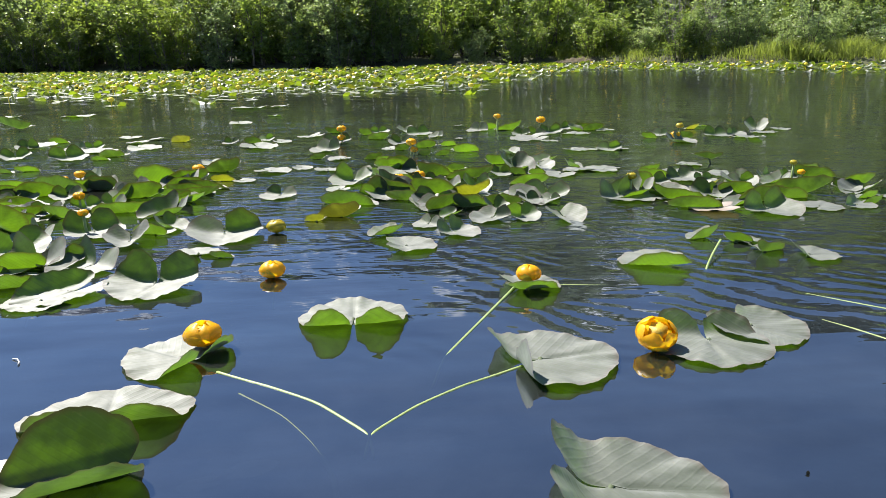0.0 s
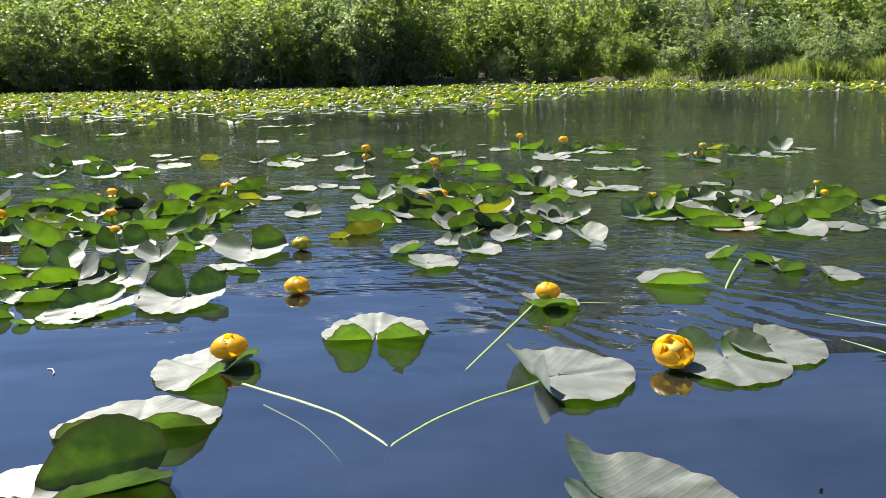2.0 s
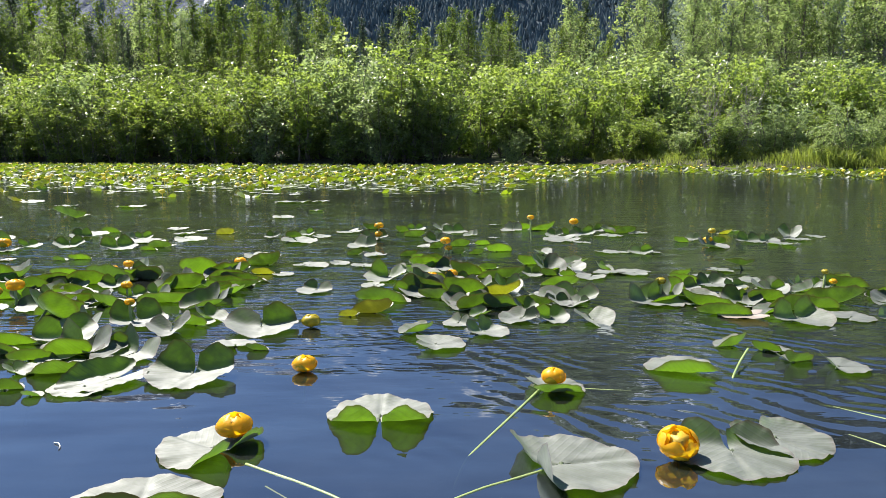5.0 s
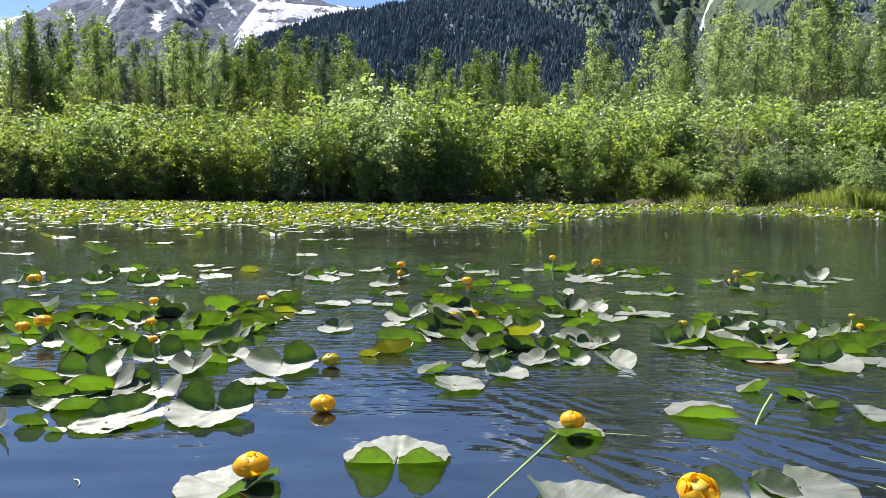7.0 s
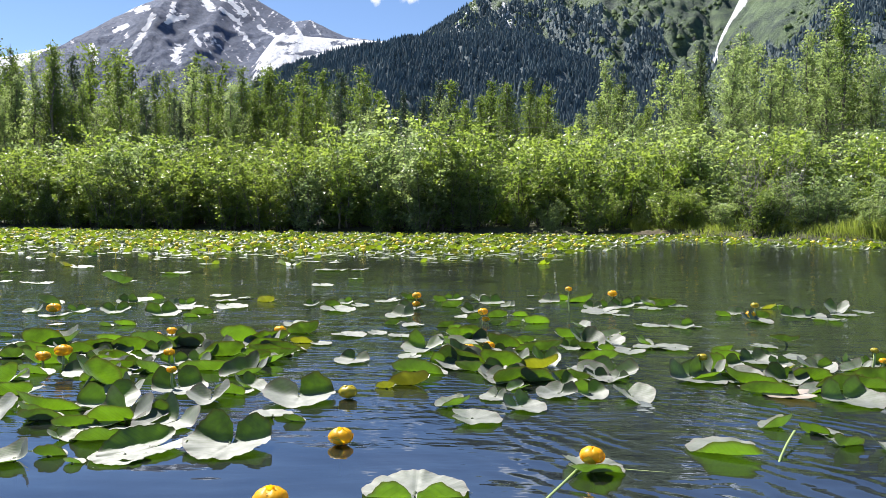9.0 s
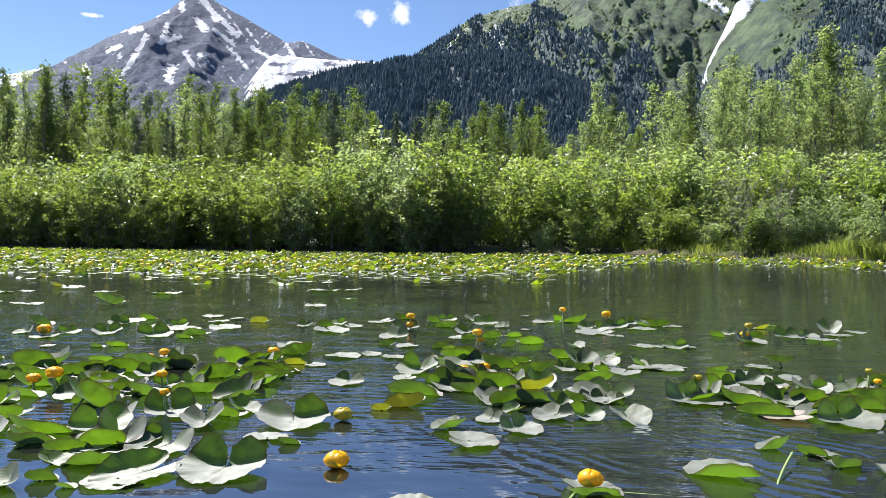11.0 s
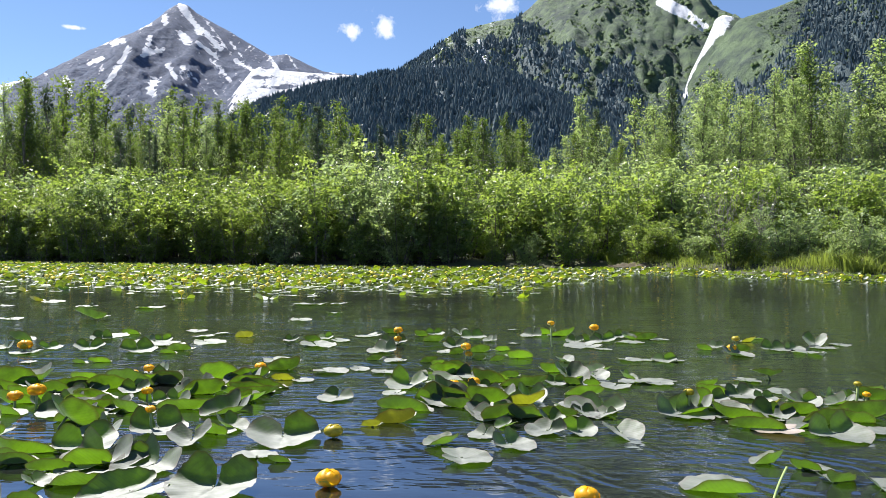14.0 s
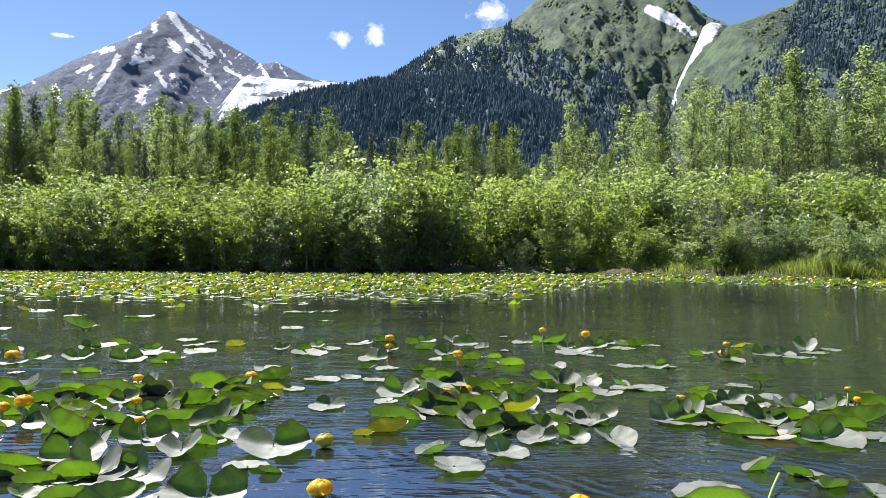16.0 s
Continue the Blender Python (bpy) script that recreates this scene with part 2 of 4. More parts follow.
def water_material():
    """Dark pond water under a rippled surface; wave heights are in metres."""
    m, t, out = material("pond_water")
    where = t.nodes.new("ShaderNodeTexCoord").outputs["Object"]
    sep = node(t, "ShaderNodeSeparateXYZ", Vector=where)
    x, y = sep.outputs[0], sep.outputs[1]
    # wind ripples in patches, with long crests across the view, growing on the open water
    gusts = maths(t, "MULTIPLY", maths(t, "SUBTRACT", speckle(t, 0.5, 2.0, 0.5, where, (0.6, 1.0, 1.0)), 0.36), 4.0, clamp=True)
    open_water = maths(t, "MULTIPLY", maths(t, "SUBTRACT", y, 1.7), 0.7, clamp=True)
    calm = maths(t, "MAXIMUM", maths(t, "MULTIPLY_ADD", y, -0.13, 1.75, clamp=True), 0.22)
    open_water = maths(t, "MULTIPLY", open_water, calm)
    fine = maths(t, "MULTIPLY", speckle(t, 17.0, 2.0, 0.5, where, (0.42, 1.25, 1.0)), 0.0052)
    waves = maths(t, "MULTIPLY", fine, maths(t, "MULTIPLY", maths(t, "ADD", gusts, 0.22), maths(t, "ADD", open_water, 0.10)))
    swell = speckle(t, 3.0, 2.0, 0.4, where, (0.5, 1.4, 1.0))
    waves = maths(t, "ADD", waves, maths(t, "MULTIPLY", swell, 0.011))
    chop = maths(t, "MULTIPLY", speckle(t, 9.0, 2.0, 0.5, where, (0.45, 1.3, 1.0)), 0.006)
    waves = maths(t, "ADD", waves, maths(t, "MULTIPLY", chop, maths(t, "MULTIPLY", maths(t, "MULTIPLY", maths(t, "SUBTRACT", y, 3.5), 0.25, clamp=True), calm)))
    # a train of small waves running in from the open side
    ring = node(t, "ShaderNodeMapping", Vector=where, Location=(-4.2, -5.2, 0))
    far = t.nodes.new("ShaderNodeVectorMath")
    far.operation = "LENGTH"
    t.links.new(ring.outputs[0], far.inputs[0])
    dist = far.outputs["Value"]
    wobble = speckle(t, 3.0, 2.0, 0.5, where)
    crest = maths(t, "SINE", maths(t, "ADD", maths(t, "MULTIPLY", dist, 74.0), maths(t, "MULTIPLY", wobble, 19.0)))
    inside = maths(t, "MULTIPLY", maths(t, "MULTIPLY", maths(t, "ADD", x, maths(t, "MULTIPLY", y, 0.25)), 1.5, clamp=True), maths(t, "MULTIPLY", maths(t, "SUBTRACT", y, 1.35), 2.2, clamp=True))
    inside = maths(t, "MULTIPLY", inside, maths(t, "SUBTRACT", maths(t, "MULTIPLY_ADD", x, 0.35, 3.6), y, clamp=True))
    inside = maths(t, "MULTIPLY", inside, maths(t, "MULTIPLY", maths(t, "SUBTRACT", speckle(t, 2.4, 3.0, 0.55, where), 0.40), 5.0, clamp=True))
    waves = maths(t, "ADD", waves, maths(t, "MULTIPLY", maths(t, "MULTIPLY", crest, inside), 0.0008))
    nrm = bumped(t, waves, 1.0, 1.0)
    cloudy = maths(t, "MULTIPLY_ADD", maths(t, "SUBTRACT", speckle(t, 3.2, 5.0, 0.62, where), 0.5), 3.0, 0.4, clamp=True)
    silt = blend(t, cloudy, (0.013, 0.014, 0.010), (0.027, 0.032, 0.033))
    murk = node(t, "ShaderNodeBsdfDiffuse", Color=silt)
    clear = node(t, "ShaderNodeBsdfTransparent", Color=(0.36, 0.42, 0.36, 1))
    depth = node(t, "ShaderNodeMixShader", Fac=0.68)
    t.links.new(clear.outputs[0], depth.inputs[1])
    t.links.new(murk.outputs[0], depth.inputs[2])
    shine = node(t, "ShaderNodeBsdfGlossy", Color=(0.80, 0.88, 0.98, 1), Roughness=0.012, Normal=nrm)
    fres = node(t, "ShaderNodeFresnel", IOR=1.5, Normal=nrm)
    mix = node(t, "ShaderNodeMixShader", Fac=maths(t, "MINIMUM", maths(t, "MULTIPLY_ADD", fres.outputs[0], 0.46, 0.26), 0.44))
    t.links.new(depth.outputs[0], mix.inputs[1])
    t.links.new(shine.outputs[0], mix.inputs[2])
    t.links.new(mix.outputs[0], out)
    return m


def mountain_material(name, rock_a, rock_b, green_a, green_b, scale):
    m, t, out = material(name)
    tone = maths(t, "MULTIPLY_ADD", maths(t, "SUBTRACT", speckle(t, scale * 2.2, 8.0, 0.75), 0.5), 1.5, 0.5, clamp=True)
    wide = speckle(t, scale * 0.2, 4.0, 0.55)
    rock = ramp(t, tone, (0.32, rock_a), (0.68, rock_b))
    clumps = maths(t, "MULTIPLY_ADD", maths(t, "SUBTRACT", speckle(t, scale * 0.7, 5.0, 0.6), 0.5), 3.6, 0.5, clamp=True)
    patches = maths(t, "MULTIPLY_ADD", maths(t, "SUBTRACT", wide, 0.5), 3.0, 0.5, clamp=True)
    meadow = ramp(t, maths(t, "ADD", maths(t, "MULTIPLY_ADD", patches, 0.3, maths(t, "MULTIPLY", tone, 0.25)), maths(t, "MULTIPLY", clumps, 0.45)), (0.25, green_a), (0.75, green_b))
    rough_edge = maths(t, "MULTIPLY", maths(t, "SUBTRACT", tone, 0.5), 1.2)
    green = maths(t, "MULTIPLY", maths(t, "SUBTRACT", maths(t, "ADD", attribute(t, "meadow").outputs["Fac"], rough_edge), 0.35), 3.0, clamp=True)
    snow = maths(t, "MULTIPLY", maths(t, "SUBTRACT", maths(t, "ADD", attribute(t, "snow").outputs["Fac"], maths(t, "MULTIPLY", rough_edge, 0.6)), 0.42), 8.0, clamp=True)
    base = blend(t, green, rock, meadow)
    # woods colour lifted towards blue-grey, with the haze of distance in it
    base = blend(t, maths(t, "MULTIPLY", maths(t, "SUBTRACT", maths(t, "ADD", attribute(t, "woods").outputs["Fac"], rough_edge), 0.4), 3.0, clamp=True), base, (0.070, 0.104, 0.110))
    white = ramp(t, tone, (0.3, (0.62, 0.65, 0.70)), (0.55, (0.82, 0.84, 0.87)))
    base = blend(t, snow, base, white)
    body = principled(t, base, 0.9, Normal=bumped(t, tone, 0.9, 1.0 / scale * 0.3))
    t.links.new(body.outputs[0], out)
    return m


GROUND, WATER = ground_material(), water_material()
# the blue haze of the distant air is mixed into the peak's rock colour
HAZED_ROCK = mountain_material("hazed_peak_rock", (0.036, 0.058, 0.108), (0.094, 0.130, 0.212), (0.065, 0.090, 0.082), (0.105, 0.140, 0.105), 0.02)
GREEN_SLOPE = mountain_material("green_slope", (0.08, 0.075, 0.07), (0.20, 0.185, 0.17), (0.026, 0.050, 0.040), (0.104, 0.160, 0.072), 0.05)


# ---- helpers for building ----
def part(name, bm, mat, parent=None, label="", smooth=True):
    """One mesh object from a bmesh, or from (vertices, faces), under a thing."""
    me = bpy.data.meshes.new(name)
    if isinstance(bm, tuple):
        me.from_pydata(bm[0], [], bm[1])
    else:
        bm.to_mesh(me)
        bm.free()
    if smooth:
        me.polygons.foreach_set("use_smooth", [True] * len(me.polygons))
    me.materials.append(mat)
    ob = new(name, me)
    ob.parent = parent
    if label:
        tagged(ob, label)
    return ob


def thing(name, place, label, category, group="", kind=""):
    ob = new(name)
    ob.matrix_basis = place
    return tagged(ob, label, category, group, kind)


def tube(points, radii, sides=6):
    """Vertices and faces of a tapering tube along points."""
    verts, faces = [], []
    pts = [Vector(p) for p in points]
    for i, p in enumerate(pts):
        d = (pts[min(i + 1, len(pts) - 1)] - pts[max(i - 1, 0)]).normalized()
        a = d.orthogonal().normalized() if i == 0 else (a - d * a.dot(d)).normalized()
        b = d.cross(a)
        for k in range(sides):
            w = 2 * math.pi * k / sides
            verts.append(p + (a * math.cos(w) + b * math.sin(w)) * radii[i])
        if i:
            for k in range(sides):
                faces.append(((i - 1) * sides + k, (i - 1) * sides + (k + 1) % sides, i * sides + (k + 1) % sides, i * sides + k))
    faces.append(tuple(range(sides))[::-1])
    faces.append(tuple(len(verts) - sides + k for k in range(sides)))
    return verts, faces


def join(pieces):
    verts, faces = [], []
    for v, f in pieces:
        n = len(verts)
        verts.extend(v)
        faces.extend(tuple(i + n for i in face) for face in f)
    return verts, faces


def leaves(places, sizes, rng, droop=0.3, slim=0.6, flat=1.1):
    """Many small folded leaves: four corners each, turned at random."""
    n = len(places)
    axis = rng.normal(size=(n, 3))
    axis[:, 2] = axis[:, 2] * 0.6 - droop
    axis /= np.linalg.norm(axis, axis=1)[:, None]
    up = rng.normal(size=(n, 3)) * 0.75
    up[:, 2] += flat
    side = np.cross(axis, up)
    side /= np.linalg.norm(side, axis=1)[:, None]
    s = sizes[:, None]
    mid = places + axis * s * 0.45
    up = np.cross(axis, side) * s * -0.12
    verts = np.stack([places, mid + side * s * slim * 0.5 + up, places + axis * s, mid - side * s * slim * 0.5 + up], 1).reshape(-1, 3)
    first = np.arange(n) * 4
    faces = np.concatenate([np.stack([first, first + 1, first + 2], 1), np.stack([first, first + 2, first + 3], 1)])
    return verts, faces


def mesh_from_arrays(name, verts, faces, mat, parent=None, smooth=False):
    me = bpy.data.meshes.new(name)
    me.from_pydata(verts.tolist(), [], faces.tolist())
    me.materials.append(mat)
    if smooth:
        me.polygons.foreach_set("use_smooth", [True] * len(me.polygons))
    ob = new(name, me)
    ob.parent = parent
    return ob


def float_attribute(me, name, values):
    a = me.attributes.new(name, "FLOAT", "POINT")
    a.data.foreach_set("value", np.asarray(values, dtype=np.float32))


# ---- the land, the pond bed and the water ----
BANK = ((-60, 40), (-21, 35.5), (-12, 32), (-4, 29.5), (3, 29.3), (6.7, 29.5), (8.6, 26.5), (10, 24.6), (12, 21.8), (16, 18.5), (24, 12), (60, 0))


def bank_line(x):
    return float(np.interp(x, [b[0] for b in BANK], [b[1] for b in BANK]))


def land_height(x, y):
    d = y - bank_line(x)
    z = -0.55 if d < -3 else (-0.55 + 0.62 * (d + 3) / 3 if d < 0 else 0.07 + 0.28 * min(d, 1.2) / 1.2)
    z += max(0.0, min(d, 60.0)) * 0.012
    return z + 0.05 * noise.noise((x * 0.6, y * 0.6, 3)) * (1 if d > -2 else 0.5)


def axis_steps(near, far, step):
    steps, v = [0.0], 0.0
    while v < far:
        v += step if v < near else step * (1 + (v - near) * 0.25)
        steps.append(v)
    return steps


def land():
    xs = axis_steps(26, 4500, 0.6)
    xs = [-v for v in xs[:0:-1]] + xs
    ys = axis_steps(44, 4600, 0.6)
    ys = [-v * 1.0 for v in axis_steps(3, 4500, 1.5)[:0:-1]] + ys
    verts = [(x, y, land_height(x, y)) for y in ys for x in xs]
    w = len(xs)
    faces = [(j * w + i, j * w + i + 1, (j + 1) * w + i + 1, (j + 1) * w + i) for j in range(len(ys) - 1) for i in range(w - 1)]
    ob = part("ground", (verts, faces), GROUND)
    tagged(ob, "dark muddy pond bed rising to a low grassy bank", "ground", kind="structure")


land()
bm = bmesh.new()
bmesh.ops.create_grid(bm, x_segments=8, y_segments=8, size=90)
pond = part("water", bm, WATER)
tagged(pond, "still dark pond water reflecting sky and trees", "water", kind="structure")


# ---- mountains ----
def mountain(name, label, crest, distance, depth, mat, rise=1.0, rough=0.12, seed=0, cell=9.0, snow=None, meadow=None, base=0.0, forest=None):
    """A slope that climbs from its foot to a crest line. crest: sideways and upward slopes of the sight line."""
    cx = [c[0] * distance for c in crest]
    cz = [c[1] * distance for c in crest]
    nx, ny = int((cx[-1] - cx[0]) / cell) + 1, int(depth / cell * 0.8) + 1
    verts, snows, meadows, woods = [], [], [], []
    for j in range(ny + 6):
        v = j / ny
        for i in range(nx + 1):
            x = cx[0] + (cx[-1] - cx[0]) * i / nx
            top = float(np.interp(x, cx, cz))
            y = distance - depth * (1 - v)
            if v <= 1:
                h = base + (top - base) * v ** rise
            else:
                h = top - (v - 1) * depth * 0.8
            q = Vector((x / 260.0 + seed + y / 2100.0, y / 1100.0, seed * 0.7))
            spur = noise.ridged_multi_fractal(q, 0.95, 2.2, 6, 1.0, 2.0) - 1.1
            spur += 0.22 * (noise.ridged_multi_fractal(Vector((x / 85.0 - y / 160.0, y / 330.0 + x / 400.0, seed + 9)), 0.9, 2.1, 4, 1.0, 2.0) - 1.1)
            bumps = noise.fractal(Vector((x / 90.0, y / 140.0, seed)), 1.0, 2.0, 5)
            steep = 4 * v * (1 - v) if v <= 1 else 0
            h += top * rough * (spur * (steep * 0.9 + 0.06) + bumps * (0.16 * steep + 0.05))
            verts.append((x, y, h))
            high = h / max(top, 1)
            snows.append(snow(x / y, h / y, spur, bumps, high) if snow else 0.0)
            meadows.append(meadow(x / y, h / y, spur, bumps, high) if meadow else 0.0)
            woods.append(1.0 if forest and forest(x / y, h / y) else 0.0)
    w = nx + 1
    faces = [(j * w + i, j * w + i + 1, (j + 1) * w + i + 1, (j + 1) * w + i) for j in range(ny + 5) for i in range(nx)]
    ob = part(name, (verts, faces), mat)
    float_attribute(ob.data, "snow", snows)
    float_attribute(ob.data, "meadow", meadows)
    float_attribute(ob.data, "woods", woods)
    tagged(ob, label, "mountain", kind="structure")
    return ob, verts, w, ny


def from_view(*pairs):
    return [((x - 784) / 1275.0, (457 - y) / 1275.0) for x, y in pairs]


# long snow patches on the peak: two ends and a width
PEAK_SNOW = ((300, 22, 335, 70, 9), (335, 62, 372, 100, 6), (330, 88, 368, 116, 5), (206, 98, 190, 130, 7), (190, 128, 164, 166, 6), (246, 78, 233, 112, 6), (236, 108, 272, 100, 7), (300, 72, 312, 86, 10),
             (145, 92, 164, 88, 6), (178, 90, 196, 84, 7), (136, 124, 158, 117, 6), (94, 152, 102, 182, 8), (252, 156, 246, 176, 13), (214, 64, 244, 55, 5), (270, 42, 272, 52, 7), (276, 128, 292, 152, 4),
             (398, 120, 438, 142, 5))


def peak_snow(a, e, spur, bumps, high):
    """How much snow lies at a place, from its bearing and height as seen from the pond."""
    x, y = 784 + a * 1275, 457 - e * 1275
    streak = noise.noise((a * 150 + e * 110, e * 22, 4.0)) + 0.7 * noise.noise((a * 210 - e * 190, e * 40 + a * 20, 8.0))
    s = 0.02 + 0.62 * streak + 0.40 * max(0.0, high - 0.75)
    if x > 300:
        s += 0.14
    for x0, y0, x1, y1, wide in PEAK_SNOW:
        k = max(0.0, min(1.0, ((x - x0) * (x1 - x0) + (y - y0) * (y1 - y0)) / ((x1 - x0) ** 2 + (y1 - y0) ** 2)))
        s = max(s, 1.15 - math.hypot(x - x0 - k * (x1 - x0), y - y0 - k * (y1 - y0)) / wide + 0.4 * bumps + 0.9 * noise.noise((a * 330, e * 330, 3.0)))
    return s


def peak_meadow(a, e, spur, bumps, high):
    return 0.72 - (e - 0.14) * 6.5 + 0.25 * bumps


def slope_snow(a, e, spur, bumps, high):
    s = -0.2 + 0.7 * noise.noise((a * 60 + 3, e * 30, 2.0)) + (0.35 if a < 0.06 else 0.0) * (e > 0.24)
    arm = from_view((1150, 15), (1192, 34), (1230, 64))
    for (xa, ya), (xb, yb) in zip(arm, arm[1:]):
        k = max(0.0, min(1.0, ((a - xa) * (xb - xa) + (e - ya) * (yb - ya)) / ((xb - xa) ** 2 + (yb - ya) ** 2)))
        s = max(s, 1.2 - math.hypot(a - xa - k * (xb - xa), e - ya - k * (yb - ya)) / 0.008 + 0.4 * bumps)
    return s + max(0.0, e - 0.24) * 2.2


def green_woods(a, e):
    return e < 0.312 - 0.27 * a + 0.05 * noise.noise((a * 16, e * 12, 1.0)) + 0.05 * noise.noise((a * 50, 3.0, e * 30))


def east_woods(a, e):
    return e < (a - 0.246) * 1.45 + 0.06 * noise.noise((a * 20, e * 12, 6.0)) + 0.02 * noise.noise((a * 80, e * 50, 2.0))


def gully_snow(a, e, spur, bumps, high):
    x, y = 784 + a * 1275, 457 - e * 1275
    middle = float(np.interp(y, (40, 70, 95, 120, 165, 215), (1245, 1242, 1228, 1212, 1190, 1205)))
    wide = float(np.interp(y, (40, 70, 95, 120, 165, 215), (45, 25, 14, 12, 9, 5)))
    return 1.25 - abs(x - middle) / wide + 0.35 * bumps + 0.25 * noise.noise((a * 110, e * 60, 5.0))


def slope_meadow(a, e, spur, bumps, high):
    return 1.25 - max(0.0, e - 0.33) * 4.0 + 0.3 * bumps + 0.2 * spur


def east_snow(a, e, spur, bumps, high):
    return -0.25 + 0.8 * noise.noise((a * 60, e * 20, 9.0))


def all_snow(a, e, spur, bumps, high):
    return 0.62 + 0.55 * noise.noise((a * 30, e * 160, 5.0)) + 0.3 * bumps


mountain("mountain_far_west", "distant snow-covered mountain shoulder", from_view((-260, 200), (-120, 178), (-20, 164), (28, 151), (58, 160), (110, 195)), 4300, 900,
         HAZED_ROCK, 0.8, 0.05, 7.0, 22.0, snow=all_snow)
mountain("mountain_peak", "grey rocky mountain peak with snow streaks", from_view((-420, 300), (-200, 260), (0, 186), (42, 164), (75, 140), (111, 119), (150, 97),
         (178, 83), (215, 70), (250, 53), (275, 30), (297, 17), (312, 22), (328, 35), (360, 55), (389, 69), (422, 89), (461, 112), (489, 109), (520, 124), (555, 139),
         (640, 150), (760, 160)), 3700, 1700, HAZED_ROCK, 0.9, 0.045, 1.0, 10.0, snow=peak_snow, meadow=peak_meadow)
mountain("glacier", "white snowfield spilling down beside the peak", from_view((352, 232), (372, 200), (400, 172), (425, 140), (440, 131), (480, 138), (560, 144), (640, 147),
         (720, 150)), 3150, 1000, HAZED_ROCK, 0.9, 0.05, 5.0, 7.0, snow=all_snow)
green = mountain("mountain_green", "steep green mountain with rock and snow patches", from_view((660, 170), (690, 134), (720, 118), (755, 92), (784, 72), (820, 62), (851, 53), (895, 44),
         (945, 0), (1000, -50), (1060, -85), (1130, -70), (1185, -20), (1200, 2), (1217, 33), (1235, 60), (1300, 120), (1400, 170)), 2700, 1300, GREEN_SLOPE, 0.85, 0.10, 2.0,
         9.0, snow=slope_snow, meadow=slope_meadow, forest=green_woods)
mountain("snow_gully", "snow lying in a steep gully", from_view((1176, 225), (1188, 185), (1203, 140), (1224, 98), (1240, 62), (1246, 46), (1260, 38), (1285, 42), (1310, 60)), 1750, 520,
         GREEN_SLOPE, 0.9, 0.06, 6.0, 5.0, snow=gully_snow, meadow=slope_meadow)
east = mountain("mountain_east", "green mountain shoulder with dark forest", from_view((1150, 290), (1172, 240), (1190, 200), (1215, 148), (1240, 108), (1262, 80), (1286, 46), (1312, 36), (1350, 24), (1384, 8),
                (1406, 0), (1450, -25), (1568, -60), (1750, -90), (2000, -60)), 1600, 750, GREEN_SLOPE, 0.85, 0.11, 3.0, 6.5, snow=east_snow, meadow=slope_meadow, forest=east_woods)
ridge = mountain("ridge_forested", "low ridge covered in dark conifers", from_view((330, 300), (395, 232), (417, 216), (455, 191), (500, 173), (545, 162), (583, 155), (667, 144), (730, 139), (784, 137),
                 (850, 134), (900, 150), (960, 177), (1040, 215), (1120, 260), (1200, 300)), 1500, 620, HAZED_FLOOR, 0.75, 0.10, 4.0, 7.0)


# ---- the rough tall forms: shrubs and trees ----
def stems_of(rng, count, height, spread, base_r):
    """Leaning stems with side twigs: tubes, and the points along them that carry leaves."""
    pieces, tips = [], []
    for k in range(count):
        turn = rng.uniform(0, 2 * math.pi)
        lean = rng.uniform(0.1, 1.0) * spread
        h = height * rng.uniform(0.55, 1.05)
        foot = np.array([math.cos(turn), math.sin(turn), 0]) * rng.uniform(0, 0.35) * spread
        line = [foot + np.array([math.cos(turn) * lean * s ** 1.3, math.sin(turn) * lean * s ** 1.3, h * s]) + rng.normal(size=3) * 0.05 * (s > 0) for s in np.linspace(0, 1, 7)]
        pieces.append(tube(line, [base_r * (1 - 0.85 * s) for s in np.linspace(0, 1, 7)], 5))
        for s in np.linspace(0.05, 1.0, 12):
            i = min(int(s * 6), 5)
            p = line[i] + (line[i + 1] - line[i]) * (s * 6 - i)
            w = rng.uniform(0, 2 * math.pi)
            reach = height * 0.20 * rng.uniform(0.5, 1.2) * (1.15 - 0.7 * s)
            q = p + np.array([math.cos(w) * reach, math.sin(w) * reach, reach * rng.uniform(0.2, 0.9)])
            if len(tips) % 2:
                pieces.append(tube([p, q], [base_r * 0.3, base_r * 0.08], 3))
            tips.append((p, q))
    return join(pieces), tips


def spray(tips, rng, per_tip, size, scatter, sparse_below=0.0):
    """Places and sizes of leaves along twigs; the shaded lower twigs carry few."""
    where = []
    for p, q in tips:
        n = per_tip if p[2] > sparse_below else per_tip // 5
        s = rng.uniform(0.15, 1.1, n)[:, None]
        where.append(p + (q - p) * s + rng.normal(size=(n, 3)) * np.array([1, 1, 0.6]) * scatter * (0.4 + 0.7 * s))
    where = np.concatenate(where)
    where = where[where[:, 2] > 0.05]
    return where, size * rng.uniform(0.65, 1.3, len(where))


def shrub(seed, height, mat, label, per_tip=24):
    rng = np.random.default_rng(seed)
    ob = thing("shrub", pose(0, -50, -20), label, "shrub", "shrubs along the bank")
    wood, tips = stems_of(rng, 11, height, 1.7, 0.035)
    part("branchwork", wood, BARK, ob)
    where, sizes = spray(tips, rng, per_tip, 0.175, 0.12)
    mesh_from_arrays("foliage", *leaves(where, sizes, rng), mat, ob)
    return ob


